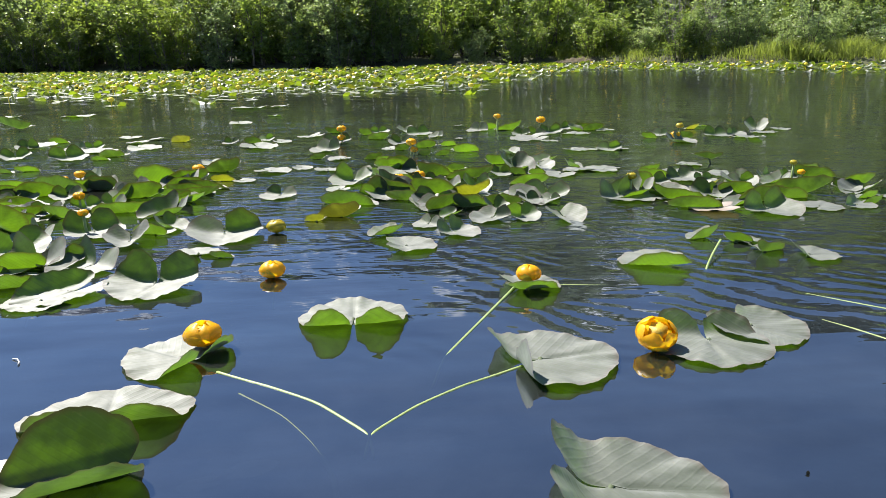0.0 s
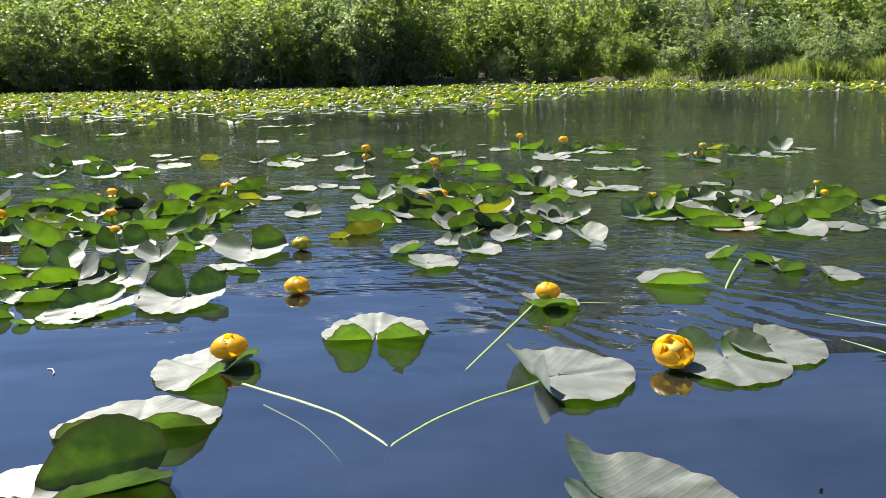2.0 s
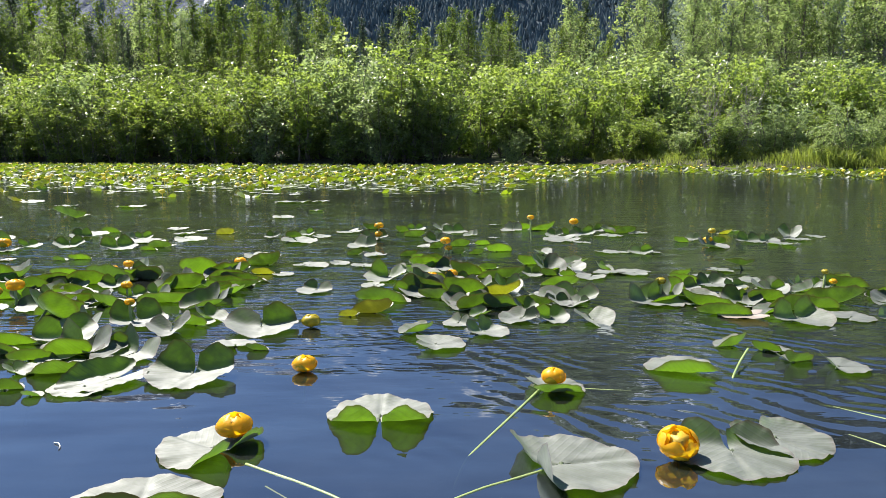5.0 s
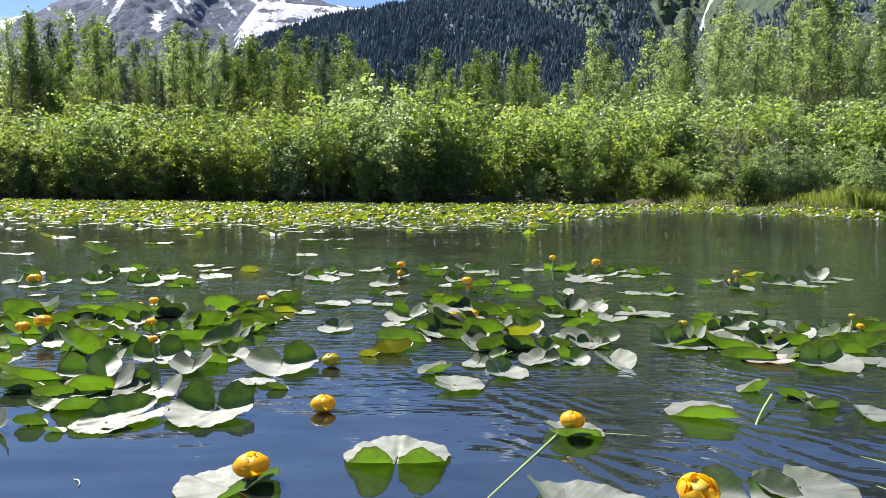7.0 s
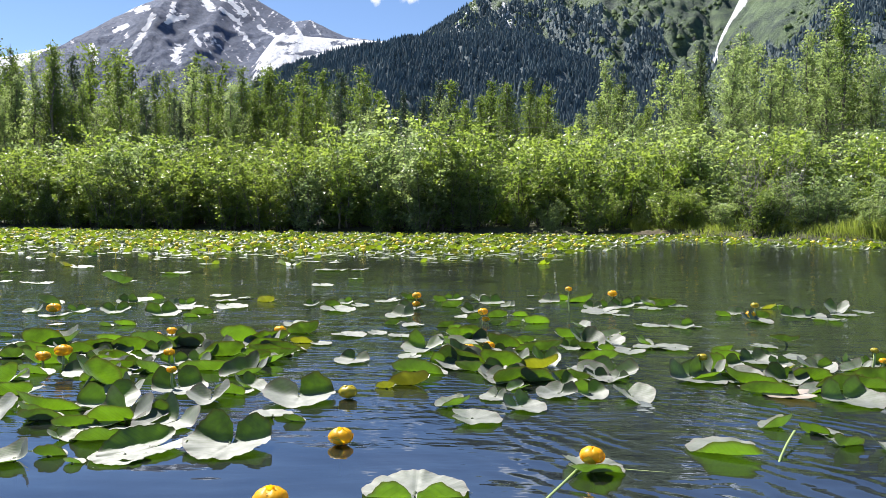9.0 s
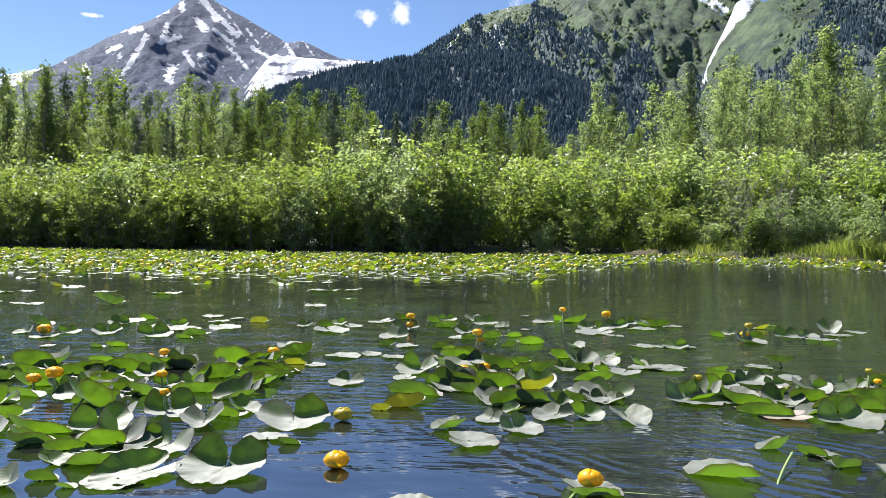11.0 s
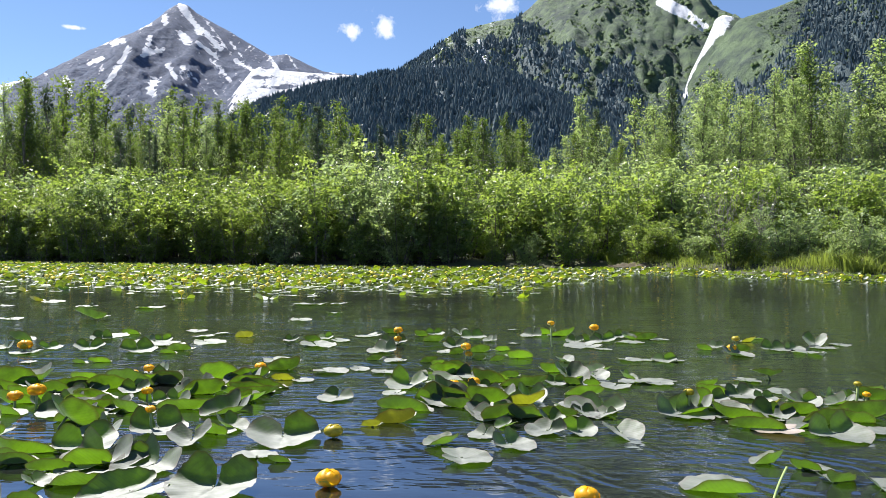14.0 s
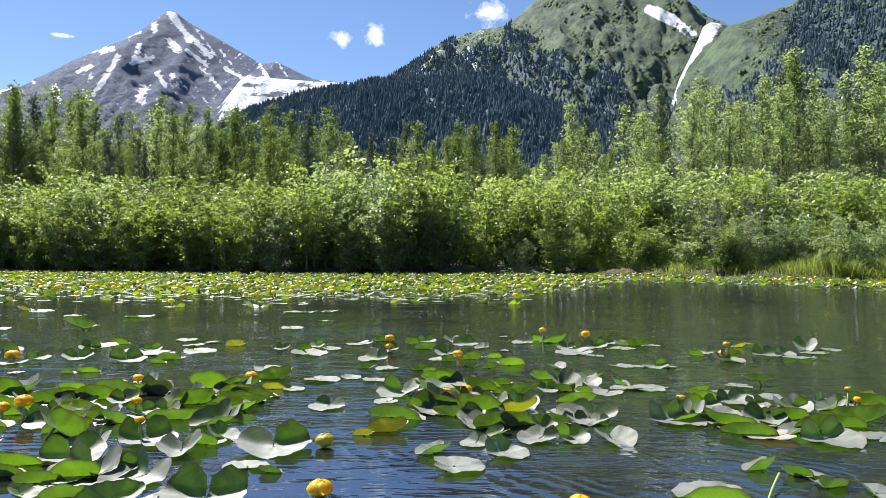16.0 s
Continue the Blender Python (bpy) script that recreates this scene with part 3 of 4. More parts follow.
def cottonwood(seed, height, width, mat, label, name="tree", leaf=0.185, droop=0.3, amount=20):
    rng = np.random.default_rng(seed)
    ob = thing(name, pose(0, -50, -20), label, "tree", "trees behind the shrubs")
    line = [np.array([rng.normal() * 0.12 * s, rng.normal() * 0.12 * s, height * s]) for s in np.linspace(0, 1, 9)]
    pieces = [tube(line, [0.16 * (1 - 0.93 * s) for s in np.linspace(0, 1, 9)], 7)]
    tips = []
    for s in 1 - np.linspace(0.92, 0.015, 118) ** 0.72:
        s = max(0.06, s)
        i = min(int(s * 8), 7)
        p = line[i] + (line[i + 1] - line[i]) * (s * 8 - i)
        w = rng.uniform(0, 2 * math.pi)
        reach = width * (1.0 - s) ** 0.72 * min(1.0, 0.55 + s * 1.8) * rng.uniform(0.3, 1.15) + 0.05
        q = p + np.array([math.cos(w) * reach, math.sin(w) * reach, reach * rng.uniform(0.5, 1.4) + 0.1])
        if len(tips) % 4 == 0:
            pieces.append(tube([p, q], [0.03, 0.006], 3))
        tips.append((p, q))
        m = p + (q - p) * rng.uniform(0.3, 0.8)
        tips.append((m, m + rng.normal(size=3) * reach * 0.35))
    part("trunk", join(pieces), BARK, ob)
    where, sizes = spray(tips, rng, amount, leaf, 0.20, height * 0.42)
    mesh_from_arrays("crown", *leaves(where, sizes, rng, droop), mat, ob)
    return ob


def plant_shrubs():
    kinds = [shrub(11 + k, 4.3, (ALDER_SHADED, ALDER_SHADED, WILLOW, ALDER, ALDER, WILLOW)[k], ("leafy green alder shrub on the pond bank", "leafy green alder shrub on the pond bank",
             "grey-green willow shrub on the pond bank")[k % 3]) for k in range(6)]
    rng = random.Random(5)
    first = set()
    for row, (back, step, low, high) in enumerate(((0.45, 1.35, 0.48, 0.78), (1.4, 1.5, 0.74, 1.0), (3.2, 2.0, 0.88, 1.12), (5.8, 2.6, 0.95, 1.2), (10, 6.0, 1.0, 1.3))):
        x = -25.5
        while x < 25.5:
            line = bank_line(x) if x < 6 else max(bank_line(x), 29.5 + (x - 6) * 0.25)
            k = rng.choice((2, 5, 4, 3, 4) if x > 3 else (0, 1, 0, 1, 3, 2) if x < -6 else (0, 4, 3, 4, 3, 2))
            s = rng.uniform(low, high)
            px, py = x + rng.uniform(-0.4, 0.4), line + back + rng.uniform(-0.5, 0.5)
            if x > 1.5:
                s, py = (s * 0.62, py) if row == 0 else (s, py + 0.9 + 0.4 * row)
            m = pose(px, py, land_height(px, py) - 0.05, 0, 0, rng.uniform(0, 360))
            if k in first:
                ob = copy_thing(kinds[k], m)
            else:
                ob = kinds[k]
                ob.matrix_basis = m
                first.add(k)
            ob.scale = (s * 1.1, s * 1.1, s)
            x += step * rng.uniform(0.8, 1.2)
    # low willows and alders among the grass of the spit
    for x in np.linspace(7.2, 14.2, 13):
        px, py, s = x + rng.uniform(-0.4, 0.4), bank_line(x) + rng.uniform(1.0, 3.2), rng.uniform(0.22, 0.46)
        ob = copy_thing(kinds[rng.choice((2, 5, 1, 3))], pose(px, py, land_height(px, py) - 0.05, 0, 0, rng.uniform(0, 360)))
        ob.scale = (s * 1.3, s * 1.3, s)


def plant_trees():
    kinds = [cottonwood(31 + k, 13.0, 3.0, POPLAR if k < 3 else POPLAR_DEEP, "tall slender cottonwood tree in full leaf") for k in range(5)]
    kinds += [cottonwood(41 + k, 13.0, 2.0, NEEDLE, "narrow dark green spruce tree", "spruce", 0.17, 0.6, 24) for k in range(2)]
    kinds += [cottonwood(51 + k, 13.0, 3.0, POPLAR if k < 2 else POPLAR_DEEP, "tall slender cottonwood tree in full leaf", "tree", 0.27, 0.3, 9) for k in range(4)]
    rng = random.Random(9)
    first = set()
    # height of the tree line along the view
    tops = ((-45, 14.8), (-26, 13.0), (-12, 11.8), (-4, 11.0), (4, 11.0), (10, 11.8), (20, 13.8), (30, 16.4), (45, 17.0))
    for row, (depth, step) in enumerate(((53, 2.2), (59, 1.9), (66, 2.0), (75, 3.8))):
        x = -38.0 - row * 5
        while x < 40 + row * 5:
            y = depth + rng.uniform(-2.5, 2.5)
            top = float(np.interp(x * 60 / y, [p[0] for p in tops], [p[1] for p in tops])) * y / 60
            k = rng.choice((0, 1, 2, 0, 1, 2, 3, 4, 5) if x > 6 else (3, 4, 3, 4, 3, 4, 0, 1, 2, 5, 6))
            if row > 1 and k < 5:
                k = rng.choice((7, 8) if x > 6 else (9, 10))
            s = top / 13.0 * rng.uniform(0.68, 1.10)
            m = pose(x, y, land_height(x, y) - 0.05, 0, 0, rng.uniform(0, 360))
            if k in first:
                ob = copy_thing(kinds[k], m)
            else:
                ob = kinds[k]
                ob.matrix_basis = m
                first.add(k)
            ob.scale = (s * rng.uniform(0.75, 1.15), s * rng.uniform(0.75, 1.15), s)
            x += step * rng.uniform(0.45, 1.7) * (0.52 if x < 6 else 0.85)


plant_shrubs()
plant_trees()


# ---- lily pads ----
def bend(d, start, angle, size, quick=2.4):
    """Distance d past a crease line at start, rolled up to the angle: how far out it then lies, and how high."""
    if d <= start or angle == 0:
        return d, 0.0
    s = d - start
    full = size - start
    k = radians(angle) / max(full, 1e-6) * quick
    a = min(k * s, radians(angle))
    arc = a / k
    rest = s - arc
    return start + math.sin(a) / k + rest * math.cos(a), (1 - math.cos(a)) / k + rest * math.sin(a)


def pad_blade(L, wide, left, right, lobes, tip, seed, rings=7, around=40, start=0.09, lobe_start=0.02, uneven=None, crease=2.4):
    """Heart-shaped blade: the stalk joins at the origin, the tip points along x. Angles roll the sides, the two base lobes and the tip upwards."""
    rng = random.Random(seed)
    ph = [rng.uniform(0, 6.28) for _ in range(5)]
    verts, uvs, rims, faces = [(0, 0, 0)], [(0, 0)], [0.0], []
    gap = radians(rng.uniform(4, 10))
    lopsided = rng.uniform(-0.12, 0.12)
    tear, torn = rng.uniform(-2.2, 2.2), rng.uniform(0.03, 0.09) * (rng.random() < 0.4) * (around < 60)
    uneven = lopsided if uneven is None else uneven
    for r in range(1, rings + 1):
        f = (r / rings) ** 0.85
        for i in range(around + 1):
            a = -math.pi + gap + (2 * math.pi - 2 * gap) * i / around
            c = math.cos(a)
            reach = 0.47 + 0.085 * c - 0.05 * math.cos(2 * a) + 0.035 * max(0, c) ** 6 + 0.11 * max(0, -c) ** 1.5
            reach *= 1 - 0.38 * math.exp(-((math.pi - gap - abs(a)) / 0.30) ** 2)
            reach *= 1 + 0.018 * math.sin(5 * a + ph[0]) + 0.012 * math.sin(11 * a + ph[1])
            edge = f ** 4
            reach *= 1 - torn * edge * math.exp(-((a - tear) / 0.05) ** 2)
            reach *= 1 - 0.022 * edge * (0.5 + 0.5 * math.sin(23 * a + ph[2]) * math.sin(7 * a + ph[4])) * (around > 60)
            u, v = reach * f * math.cos(a), reach * f * math.sin(a) * wide
            su, sv = u, v
            z = 0.0
            hv = 0.42 * wide
            roll_angle = left if v > 0 else right
            d, h = bend(abs(v), start, abs(roll_angle), hv, crease)
            if roll_angle:
                v, z = math.copysign(d, v), h * (1 if roll_angle > 0 else -1)
            if lobes and u < 0.02:
                d, h = bend(-u + 0.02, lobe_start, abs(lobes) * (1 + (uneven if v > 0 else -uneven)), 0.46, 3.2)
                u, z = 0.02 - d, z + h * (1 if lobes > 0 else -1)
            if tip and u > 0.15:
                d, h = bend(u, 0.15, abs(tip), 0.5)
                u, z = d, z + h * (1 if tip > 0 else -1)
            z += 0.008 * f * f * math.sin(7 * a + ph[3]) + 0.007 * edge * math.sin(13 * a + ph[4]) + 0.004 * f ** 8 * math.sin(29 * a + ph[1]) * (around > 60) + 0.010 * f * f * math.sin(3 * a + ph[0]) + 0.006 * f * f
            z -= 0.012 * math.exp(-(sv / 0.03) ** 2) * (1 - f * 0.5)
            verts.append((u * L, v * L, z * L))
            uvs.append((su, sv))
            rims.append(max(0.0, f ** (26 if around > 60 else 14)))
    n = around + 1
    for i in range(around):
        faces.append((0, 1 + i, 2 + i))
        for r in range(rings - 1):
            p = 1 + r * n + i
            faces.append((p, p + n, p + n + 1, p + 1))
    return verts, faces, uvs, rims


pad_count = [0]


def lily_pad(x, y, L, heading, left=0, right=0, lobes=0, tip=0, wide=0.92, mat=None, lift=0.006, lean=0, roll=0, label="", stalk=True, start=0.09, lobe_start=0.02, fine=False, uneven=None, crease=2.4):
    """A yellow pond lily's leaf at (x, y); heading: where its tip points."""
    pad_count[0] += 1
    seed = pad_count[0]
    ob = thing("lily_pad", pose(x, y, lift, roll, -lean, heading), label or "glossy green lily pad floating on the water", "lily pad", "floating lily pads")
    verts, faces, uvs, rims = pad_blade(L, wide, left, right, lobes, tip, seed, 10 if fine else 7, 112 if fine else 44, start, lobe_start, uneven, crease)
    blade = part("blade", (verts, faces), mat or PAD, ob)
    layer = blade.data.uv_layers.new(name="leaf")
    loops = np.empty(len(blade.data.loops), dtype=np.int32)
    blade.data.loops.foreach_get("vertex_index", loops)
    layer.data.foreach_set("uv", np.array(uvs, dtype=np.float32)[loops].ravel())
    float_attribute(blade.data, "rim", rims)
    rib = []
    for k in range(6):
        rings, around = (10, 112) if fine else (7, 44)
        q = verts[1 + round(k / 5 * (rings - 1)) * (around + 1) + around // 2]
        rib.append((q[0], q[1], q[2] - 0.001))
    part("midrib", tube([(0, 0, 0.001)] + rib, [L * 0.0055 * (1 - 0.12 * k) for k in range(7)], 5), mat or PAD, ob)
    if stalk:
        r = random.Random(seed + 900)
        w = r.uniform(0, 6.28)
        part("stalk", tube([(0, 0, 0.002), (0.03 * math.cos(w), 0.03 * math.sin(w), -0.03), (0.06 * math.cos(w), 0.06 * math.sin(w), -0.07)], [0.005, 0.005, 0.005], 5), STALK_DEEP, ob)
    return ob


def pad(kind, x, y, width):
    """A pad by its way of lying: H lobes raised behind a flat front, D the same steep and dark, S with the near side rolled up, F flat, and so on."""
    r = random.Random(int(x * 1000) * 7 + int(y * 1000))
    spin = r.uniform(-25, 25)
    if kind == "H":
        return lily_pad(x, y - 0.0, width * r.uniform(0.98, 1.1), 270 + spin * 2.0, r.uniform(0, 26), r.uniform(0, 26), r.uniform(56, 78), 0, wide=r.uniform(0.78, 0.95), lobe_start=r.uniform(-0.03, 0.08), uneven=r.uniform(-0.35, 0.35), label="lily pad with two raised lobes on the water")
    if kind == "D":
        return lily_pad(x, y, width * 1.1, r.choice((205, 235, 270, 300, 335)) + spin * 0.8, r.uniform(20, 52), r.uniform(20, 52), r.uniform(10, 60), 0, wide=r.uniform(0.7, 0.9), start=r.uniform(0.0, 0.1),
                        lean=r.uniform(-10, 4), lift=0.006, label="dark folded lily pad standing half upright")
    if kind in "SYR":
        flip = r.random() < 0.5
        side = r.uniform(52, 84) if kind != "Y" else r.uniform(45, 70)
        return lily_pad(x, y + width * 0.12, width * 1.15, (0 if flip else 180) + spin * 0.9, 8 if flip else side, side if flip else 8, r.uniform(0, 40), 0, wide=0.5 if kind == "R" or width > 0.24 else r.uniform(0.62, 0.86), start=r.uniform(0.0, 0.05), crease=r.uniform(3.0, 5.5),
                        mat=PAD_YELLOW if kind == "Y" else None, lift=0.03 if kind == "R" else 0.003, lean=r.uniform(12, 22) if kind == "R" else 0,
                        label="yellowing lily pad with its side curled up" if kind == "Y" else "bright green lily pad with its side curled up")
    if kind == "P":
        return lily_pad(x, y, width, 180 + spin, 6, 0, 10, 0, mat=PAD_OLD, label="faded bronze lily pad lying flat")
    if kind == "Q":
        return lily_pad(x, y + 0.02, width, 172, 62, 2, 4, 0, start=0.2, label="pale lily pad with its edge curled up")
    if kind == "G":
        return lily_pad(x, y, width, 350, 4, 4, 45, 0, label="pale lily pad with curled base lobes")
    return lily_pad(x, y, width, r.uniform(0, 360), r.uniform(-4, 10), r.uniform(-4, 10), r.uniform(0, 18), 0, label="flat glossy lily pad on the water")


# ---- flowers ----
def cup_petal(size, width, length, curl, thick=0.0):
    """One cupped petal, its foot at the origin, rising along z and bulging along x."""
    verts, faces = [], []
    nu, nv = 6, 7
    for j in range(nv + 1):
        s = j / nv
        arc = s * radians(curl)
        w = width * math.sin(math.pi * min(0.97, 0.16 + 0.80 * s)) ** 0.6
        for i in range(nu + 1):
            c = (i / nu - 0.5) * 2
            a = c * w
            rad = size * (math.sin(arc) * 0.98 + 0.10) * (1 + 0.03 * c * c)
            z = size * length * (1 - math.cos(arc)) - size * 0.07 * c * c * s
            verts.append((rad * math.cos(a), rad * math.sin(a), z))
    for j in range(nv):
        for i in range(nu):
            p = j * (nu + 1) + i
            faces.append((p, p + 1, p + nu + 2, p + nu + 1))
    return verts, faces


def flower(x, y, z, width, opened=0.0, mat=None, lean=0, way=0, label="round yellow pond lily flower above the water"):
    """A globe of cupped yellow petals round a knobbly ovary, on a stalk."""
    r = random.Random(int(x * 977) + int(y * 1013))
    size = width * 0.46
    ob = thing("lily_flower", pose(x, y, z - size * 0.85, lean, 0, way + r.uniform(0, 360) * (lean == 0)), label, "flower", "pond lily flowers")
    for k in range(3):
        p = part("sepal", cup_petal(size * 1.02, 0.64, 0.70, 105 - opened * 20), SEPAL if k != 1 else (mat or PETAL), ob, "greenish yellow outer sepal" if k != 1 else "")
        p.rotation_euler = (0, 0, radians(120 * k + 20))
    for k in range(6):
        p = part("petal", cup_petal(size * (1.0 - 0.03 * (k % 2)), 0.80, 0.72, 168 - opened * 55 + r.uniform(-6, 6)), mat or PETAL, ob)
        p.rotation_euler = (r.uniform(-0.07, 0.07), r.uniform(-0.07, 0.07), radians(60 * k + r.uniform(-8, 8)))
    for k in range(5 if opened else 0):
        p = part("inner_petal", cup_petal(size * 0.66, 0.72, 0.98, 140 + r.uniform(-8, 8)), mat or PETAL, ob)
        p.rotation_euler = (0, 0, radians(72 * k + 30))
        p.location = (0, 0, size * 0.12)
    bm = bmesh.new()
    bmesh.ops.create_cone(bm, cap_ends=True, segments=14, radius1=size * 0.42, radius2=size * 0.5, depth=size * 0.9)
    for v in bm.verts:
        v.co.z += size * 0.6
        v.co.xy *= 1 + 0.08 * math.sin(7 * math.atan2(v.co.y, v.co.x))
    part("ovary", bm, OVARY, ob)
    part("stalk", tube([(0, 0, size * 0.05), (0, 0, -z * 0.5), (0.01, 0.01, -z - 0.02), (0.03, 0.02, -z - 0.06)], [0.006, 0.006, 0.006, 0.005], 6), STALK, ob)
    return ob


# near pads, one by one
lily_pad(-0.108, 1.862, 0.300, 92, 0, 0, 62, 0, lobe_start=0.14, fine=True, uneven=0.0, label="pale lily pad with two curled green lobes")
lily_pad(-0.490, 1.655, 0.270, 150, 0, 0, 52, 0, wide=0.9, lobe_start=0.12, fine=True, uneven=0.0, label="pale lily pad with one edge rolled up")
lily_pad(-0.560, 1.372, 0.240, 98, 0, 0, 62, 0, wide=1.3, lobe_start=0.10, fine=True, uneven=0.0, label="broad lily pad with curled green lobes")
lily_pad(-0.515, 1.165, 0.245, 204, 44, 78, 0, 0, wide=1.05, start=0.05, fine=True, uneven=0.0, label="large lily pad with its side standing up")
lily_pad(-0.670, 1.130, 0.220, 0, 0, 0, 0, 0, mat=PAD_OLD, fine=True, uneven=0.0, label="faded bronze lily pad lying flat")
lily_pad(0.385, 2.087, 0.200, 5, 0, 50, 24, 0, start=0.2, lobe_start=0.06, fine=True, uneven=0.0, label="pale lily pad beneath a yellow flower")
lily_pad(0.330, 1.560, 0.330, 8, 0, 8, 72, 0, start=0.26, lobe_start=0.14, fine=True, uneven=-0.3, label="pale lily pad with wavy edge and rolled base")
lily_pad(0.350, 1.060, 0.330, -12, 0, 26, 50, 0, wide=0.86, start=0.3, lobe_start=0.10, fine=True, uneven=0.0, label="large pale lily pad with a raised base lobe")
lily_pad(0.745, 1.625, 0.290, -95, 0, 0, 44, 0, lobe_start=0.12, fine=True, uneven=0.0, label="pale lily pad with a deep notch beside a flower")
lily_pad(0.890, 1.700, 0.250, 295, 5, 20, 14, 0, start=0.26, fine=True, uneven=0.0, label="pale lily pad overlapped by its neighbour")
lily_pad(-0.985, 2.190, 0.290, 226, 4, 58, 14, 0, start=0.12, lobe_start=0.10, wide=0.72, fine=True, uneven=0.0, label="folded pale lily pad with a sharp tip")
lily_pad(-0.742, 2.242, 0.300, 264, 12, 12, 76, 0, lobe_start=0.04, fine=True, uneven=0.0, label="lily pad with two raised lobes on the water")
lily_pad(-1.160, 2.295, 0.240, 190, 55, 0, 0, 0, start=0.16, fine=True, uneven=0.0, label="lily pad with a rolled green edge")
lily_pad(-1.025, 2.119, 0.200, 200, 0, 0, 0, 0, fine=True, uneven=0.0, label="flat glossy lily pad on the water")

# flowers over the near water
flower(-0.386, 2.275, 0.034, 0.080)
flower(-0.469, 2.870, 0.034, 0.076, mat=SEPAL, label="closed greenish yellow pond lily bud")
flower(0.393, 2.075, 0.052, 0.074, mat=PETAL)
flower(0.609, 1.605, 0.050, 0.096, 0.45, lean=24, way=0, label="opened yellow pond lily flower at water level")
flower(-0.455, 1.705, 0.050, 0.088)
flower(-1.123, 4.225, 0.070, 0.068)
flower(-1.769, 4.193, 0.060, 0.063)
flower(-1.784, 4.043, 0.060, 0.037)
flower(-1.472, 3.469, 0.070, 0.053)
flower(-1.245, 2.969, 0.090, 0.043)
flower(-0.426, 5.762, 0.120, 0.075)
flower(-0.427, 5.769, 0.050, 0.066)
flower(0.102, 5.023, 0.090, 0.073)
flower(0.121, 5.000, 0.040, 0.054)
flower(0.015, 3.811, 0.050, 0.062)
flower(0.124, 3.889, 0.050, 0.066)
flower(0.783, 5.676, 0.190, 0.057)
flower(1.217, 6.164, 0.110, 0.081)
flower(2.124, 5.407, 0.110, 0.059, mat=SEPAL, label="closed greenish yellow pond lily bud")
flower(2.074, 5.353, 0.050, 0.071)
flower(1.127, 3.423, 0.090, 0.049, mat=SEPAL, label="closed greenish yellow pond lily bud")
flower(2.025, 3.610, 0.100, 0.037, mat=SEPAL, label="closed greenish yellow pond lily bud")
flower(2.005, 3.496, 0.070, 0.039)
flower(-3.106, 5.207, 0.060, 0.102)
flower(-1.930, 3.327, 0.100, 0.082)
flower(-2.061, 3.376, 0.060, 0.072)


# stems that trail just under the surface
def stem(label, points, radius=0.006, mat=None):
    steps = np.linspace(0, len(points) - 1, 5 * len(points))
    line = np.stack([np.interp(steps, range(len(points)), [p[k] for p in points]) for k in range(3)], 1)
    for _ in range(3):
        line[1:-1] = (line[:-2] + 2 * line[1:-1] + line[2:]) / 4
    ob = part("lily_runner", tube(line.tolist(), [radius * (1.1 - 0.25 * k / len(line)) for k in range(len(line))], 6), mat or STALK)
    tagged(ob, label, "runner", "trailing lily runners")


stem("pale green lily stem arching at the surface", [(-0.395, 1.577, -0.0015), (-0.33, 1.532, -0.0015), (-0.261, 1.488, -0.0015), (-0.157, 1.409, -0.0015), (-0.095, 1.333, -0.0015), (-0.044, 1.269, -0.0015), (-0.035, 1.22, -0.02)], 0.004)
stem("pale green lily stem arching at the surface", [(0.286, 1.537, -0.0015), (0.21, 1.49, -0.0015), (0.146, 1.454, -0.0015), (0.048, 1.376, -0.0015), (-0.007, 1.314, -0.0015), (-0.044, 1.269, -0.0015), (-0.052, 1.22, -0.02)], 0.004)
stem("pale green lily stem sloping under the water", [(0.353, 2.083, 0.0), (0.263, 1.901, -0.001), (0.169, 1.713, -0.002), (0.113, 1.602, -0.003), (0.083, 1.51, -0.03)], 0.0044)
stem("thin brown lily stem beside the pad", [(0.47, 2.10, -0.002), (0.56, 2.085, -0.002), (0.67, 2.07, -0.003)], 0.003)
stem("dim lily stem deep under the water", [(-0.323, 1.465, -0.0062), (-0.219, 1.364, -0.0062), (-0.153, 1.263, -0.0062), (-0.102, 1.159, -0.0066), (-0.084, 1.05, -0.02)], 0.0068, STALK_DEEP)
stem("pale green lily stem under the water", [(1.159, 1.934, -0.006), (1.233, 1.854, -0.004), (1.40, 1.69, -0.004)], 0.006)
stem("pale green lily stem under the water", [(1.091, 1.734, -0.006), (1.132, 1.668, -0.004), (1.24, 1.45, -0.004)], 0.006)
stem("bright green lily stem at the surface", [(1.125, 2.42, 0.03), (1.047, 2.299, 0.02), (0.978, 2.19, 0.0), (0.95, 2.12, -0.04)], 0.004)


# ---- the far lily bed in front of the bank: too many leaves to count ----
def bed_front(x, y):
    """How thickly leaves lie at a place, nought to one."""
    d = bank_line(x) - y
    if d < 0.1:
        return 0.0
    clump = noise.noise((x * 0.9, y * 0.7, 4.0))
    thick = 10.9 + 1.0 * noise.noise((x * 0.4, 1.0, 0)) + max(0, -x - 5) * 0.22
    thin = bank_line(x) - 9.5 + 1.5 * noise.noise((x * 0.5, 7.0, 0))
    side = max(0.0, min(1.0, (x / y - 0.10) / 0.16))
    near, span = thick + (thin - thick) * side, 5.5
    s = max(0.0, min(1.0, (y - near) / span))
    return s ** 1.6 * (0.75 + 0.5 * clump) + (0.12 if 0 < s < 0.5 and clump > 0.25 else 0.0)


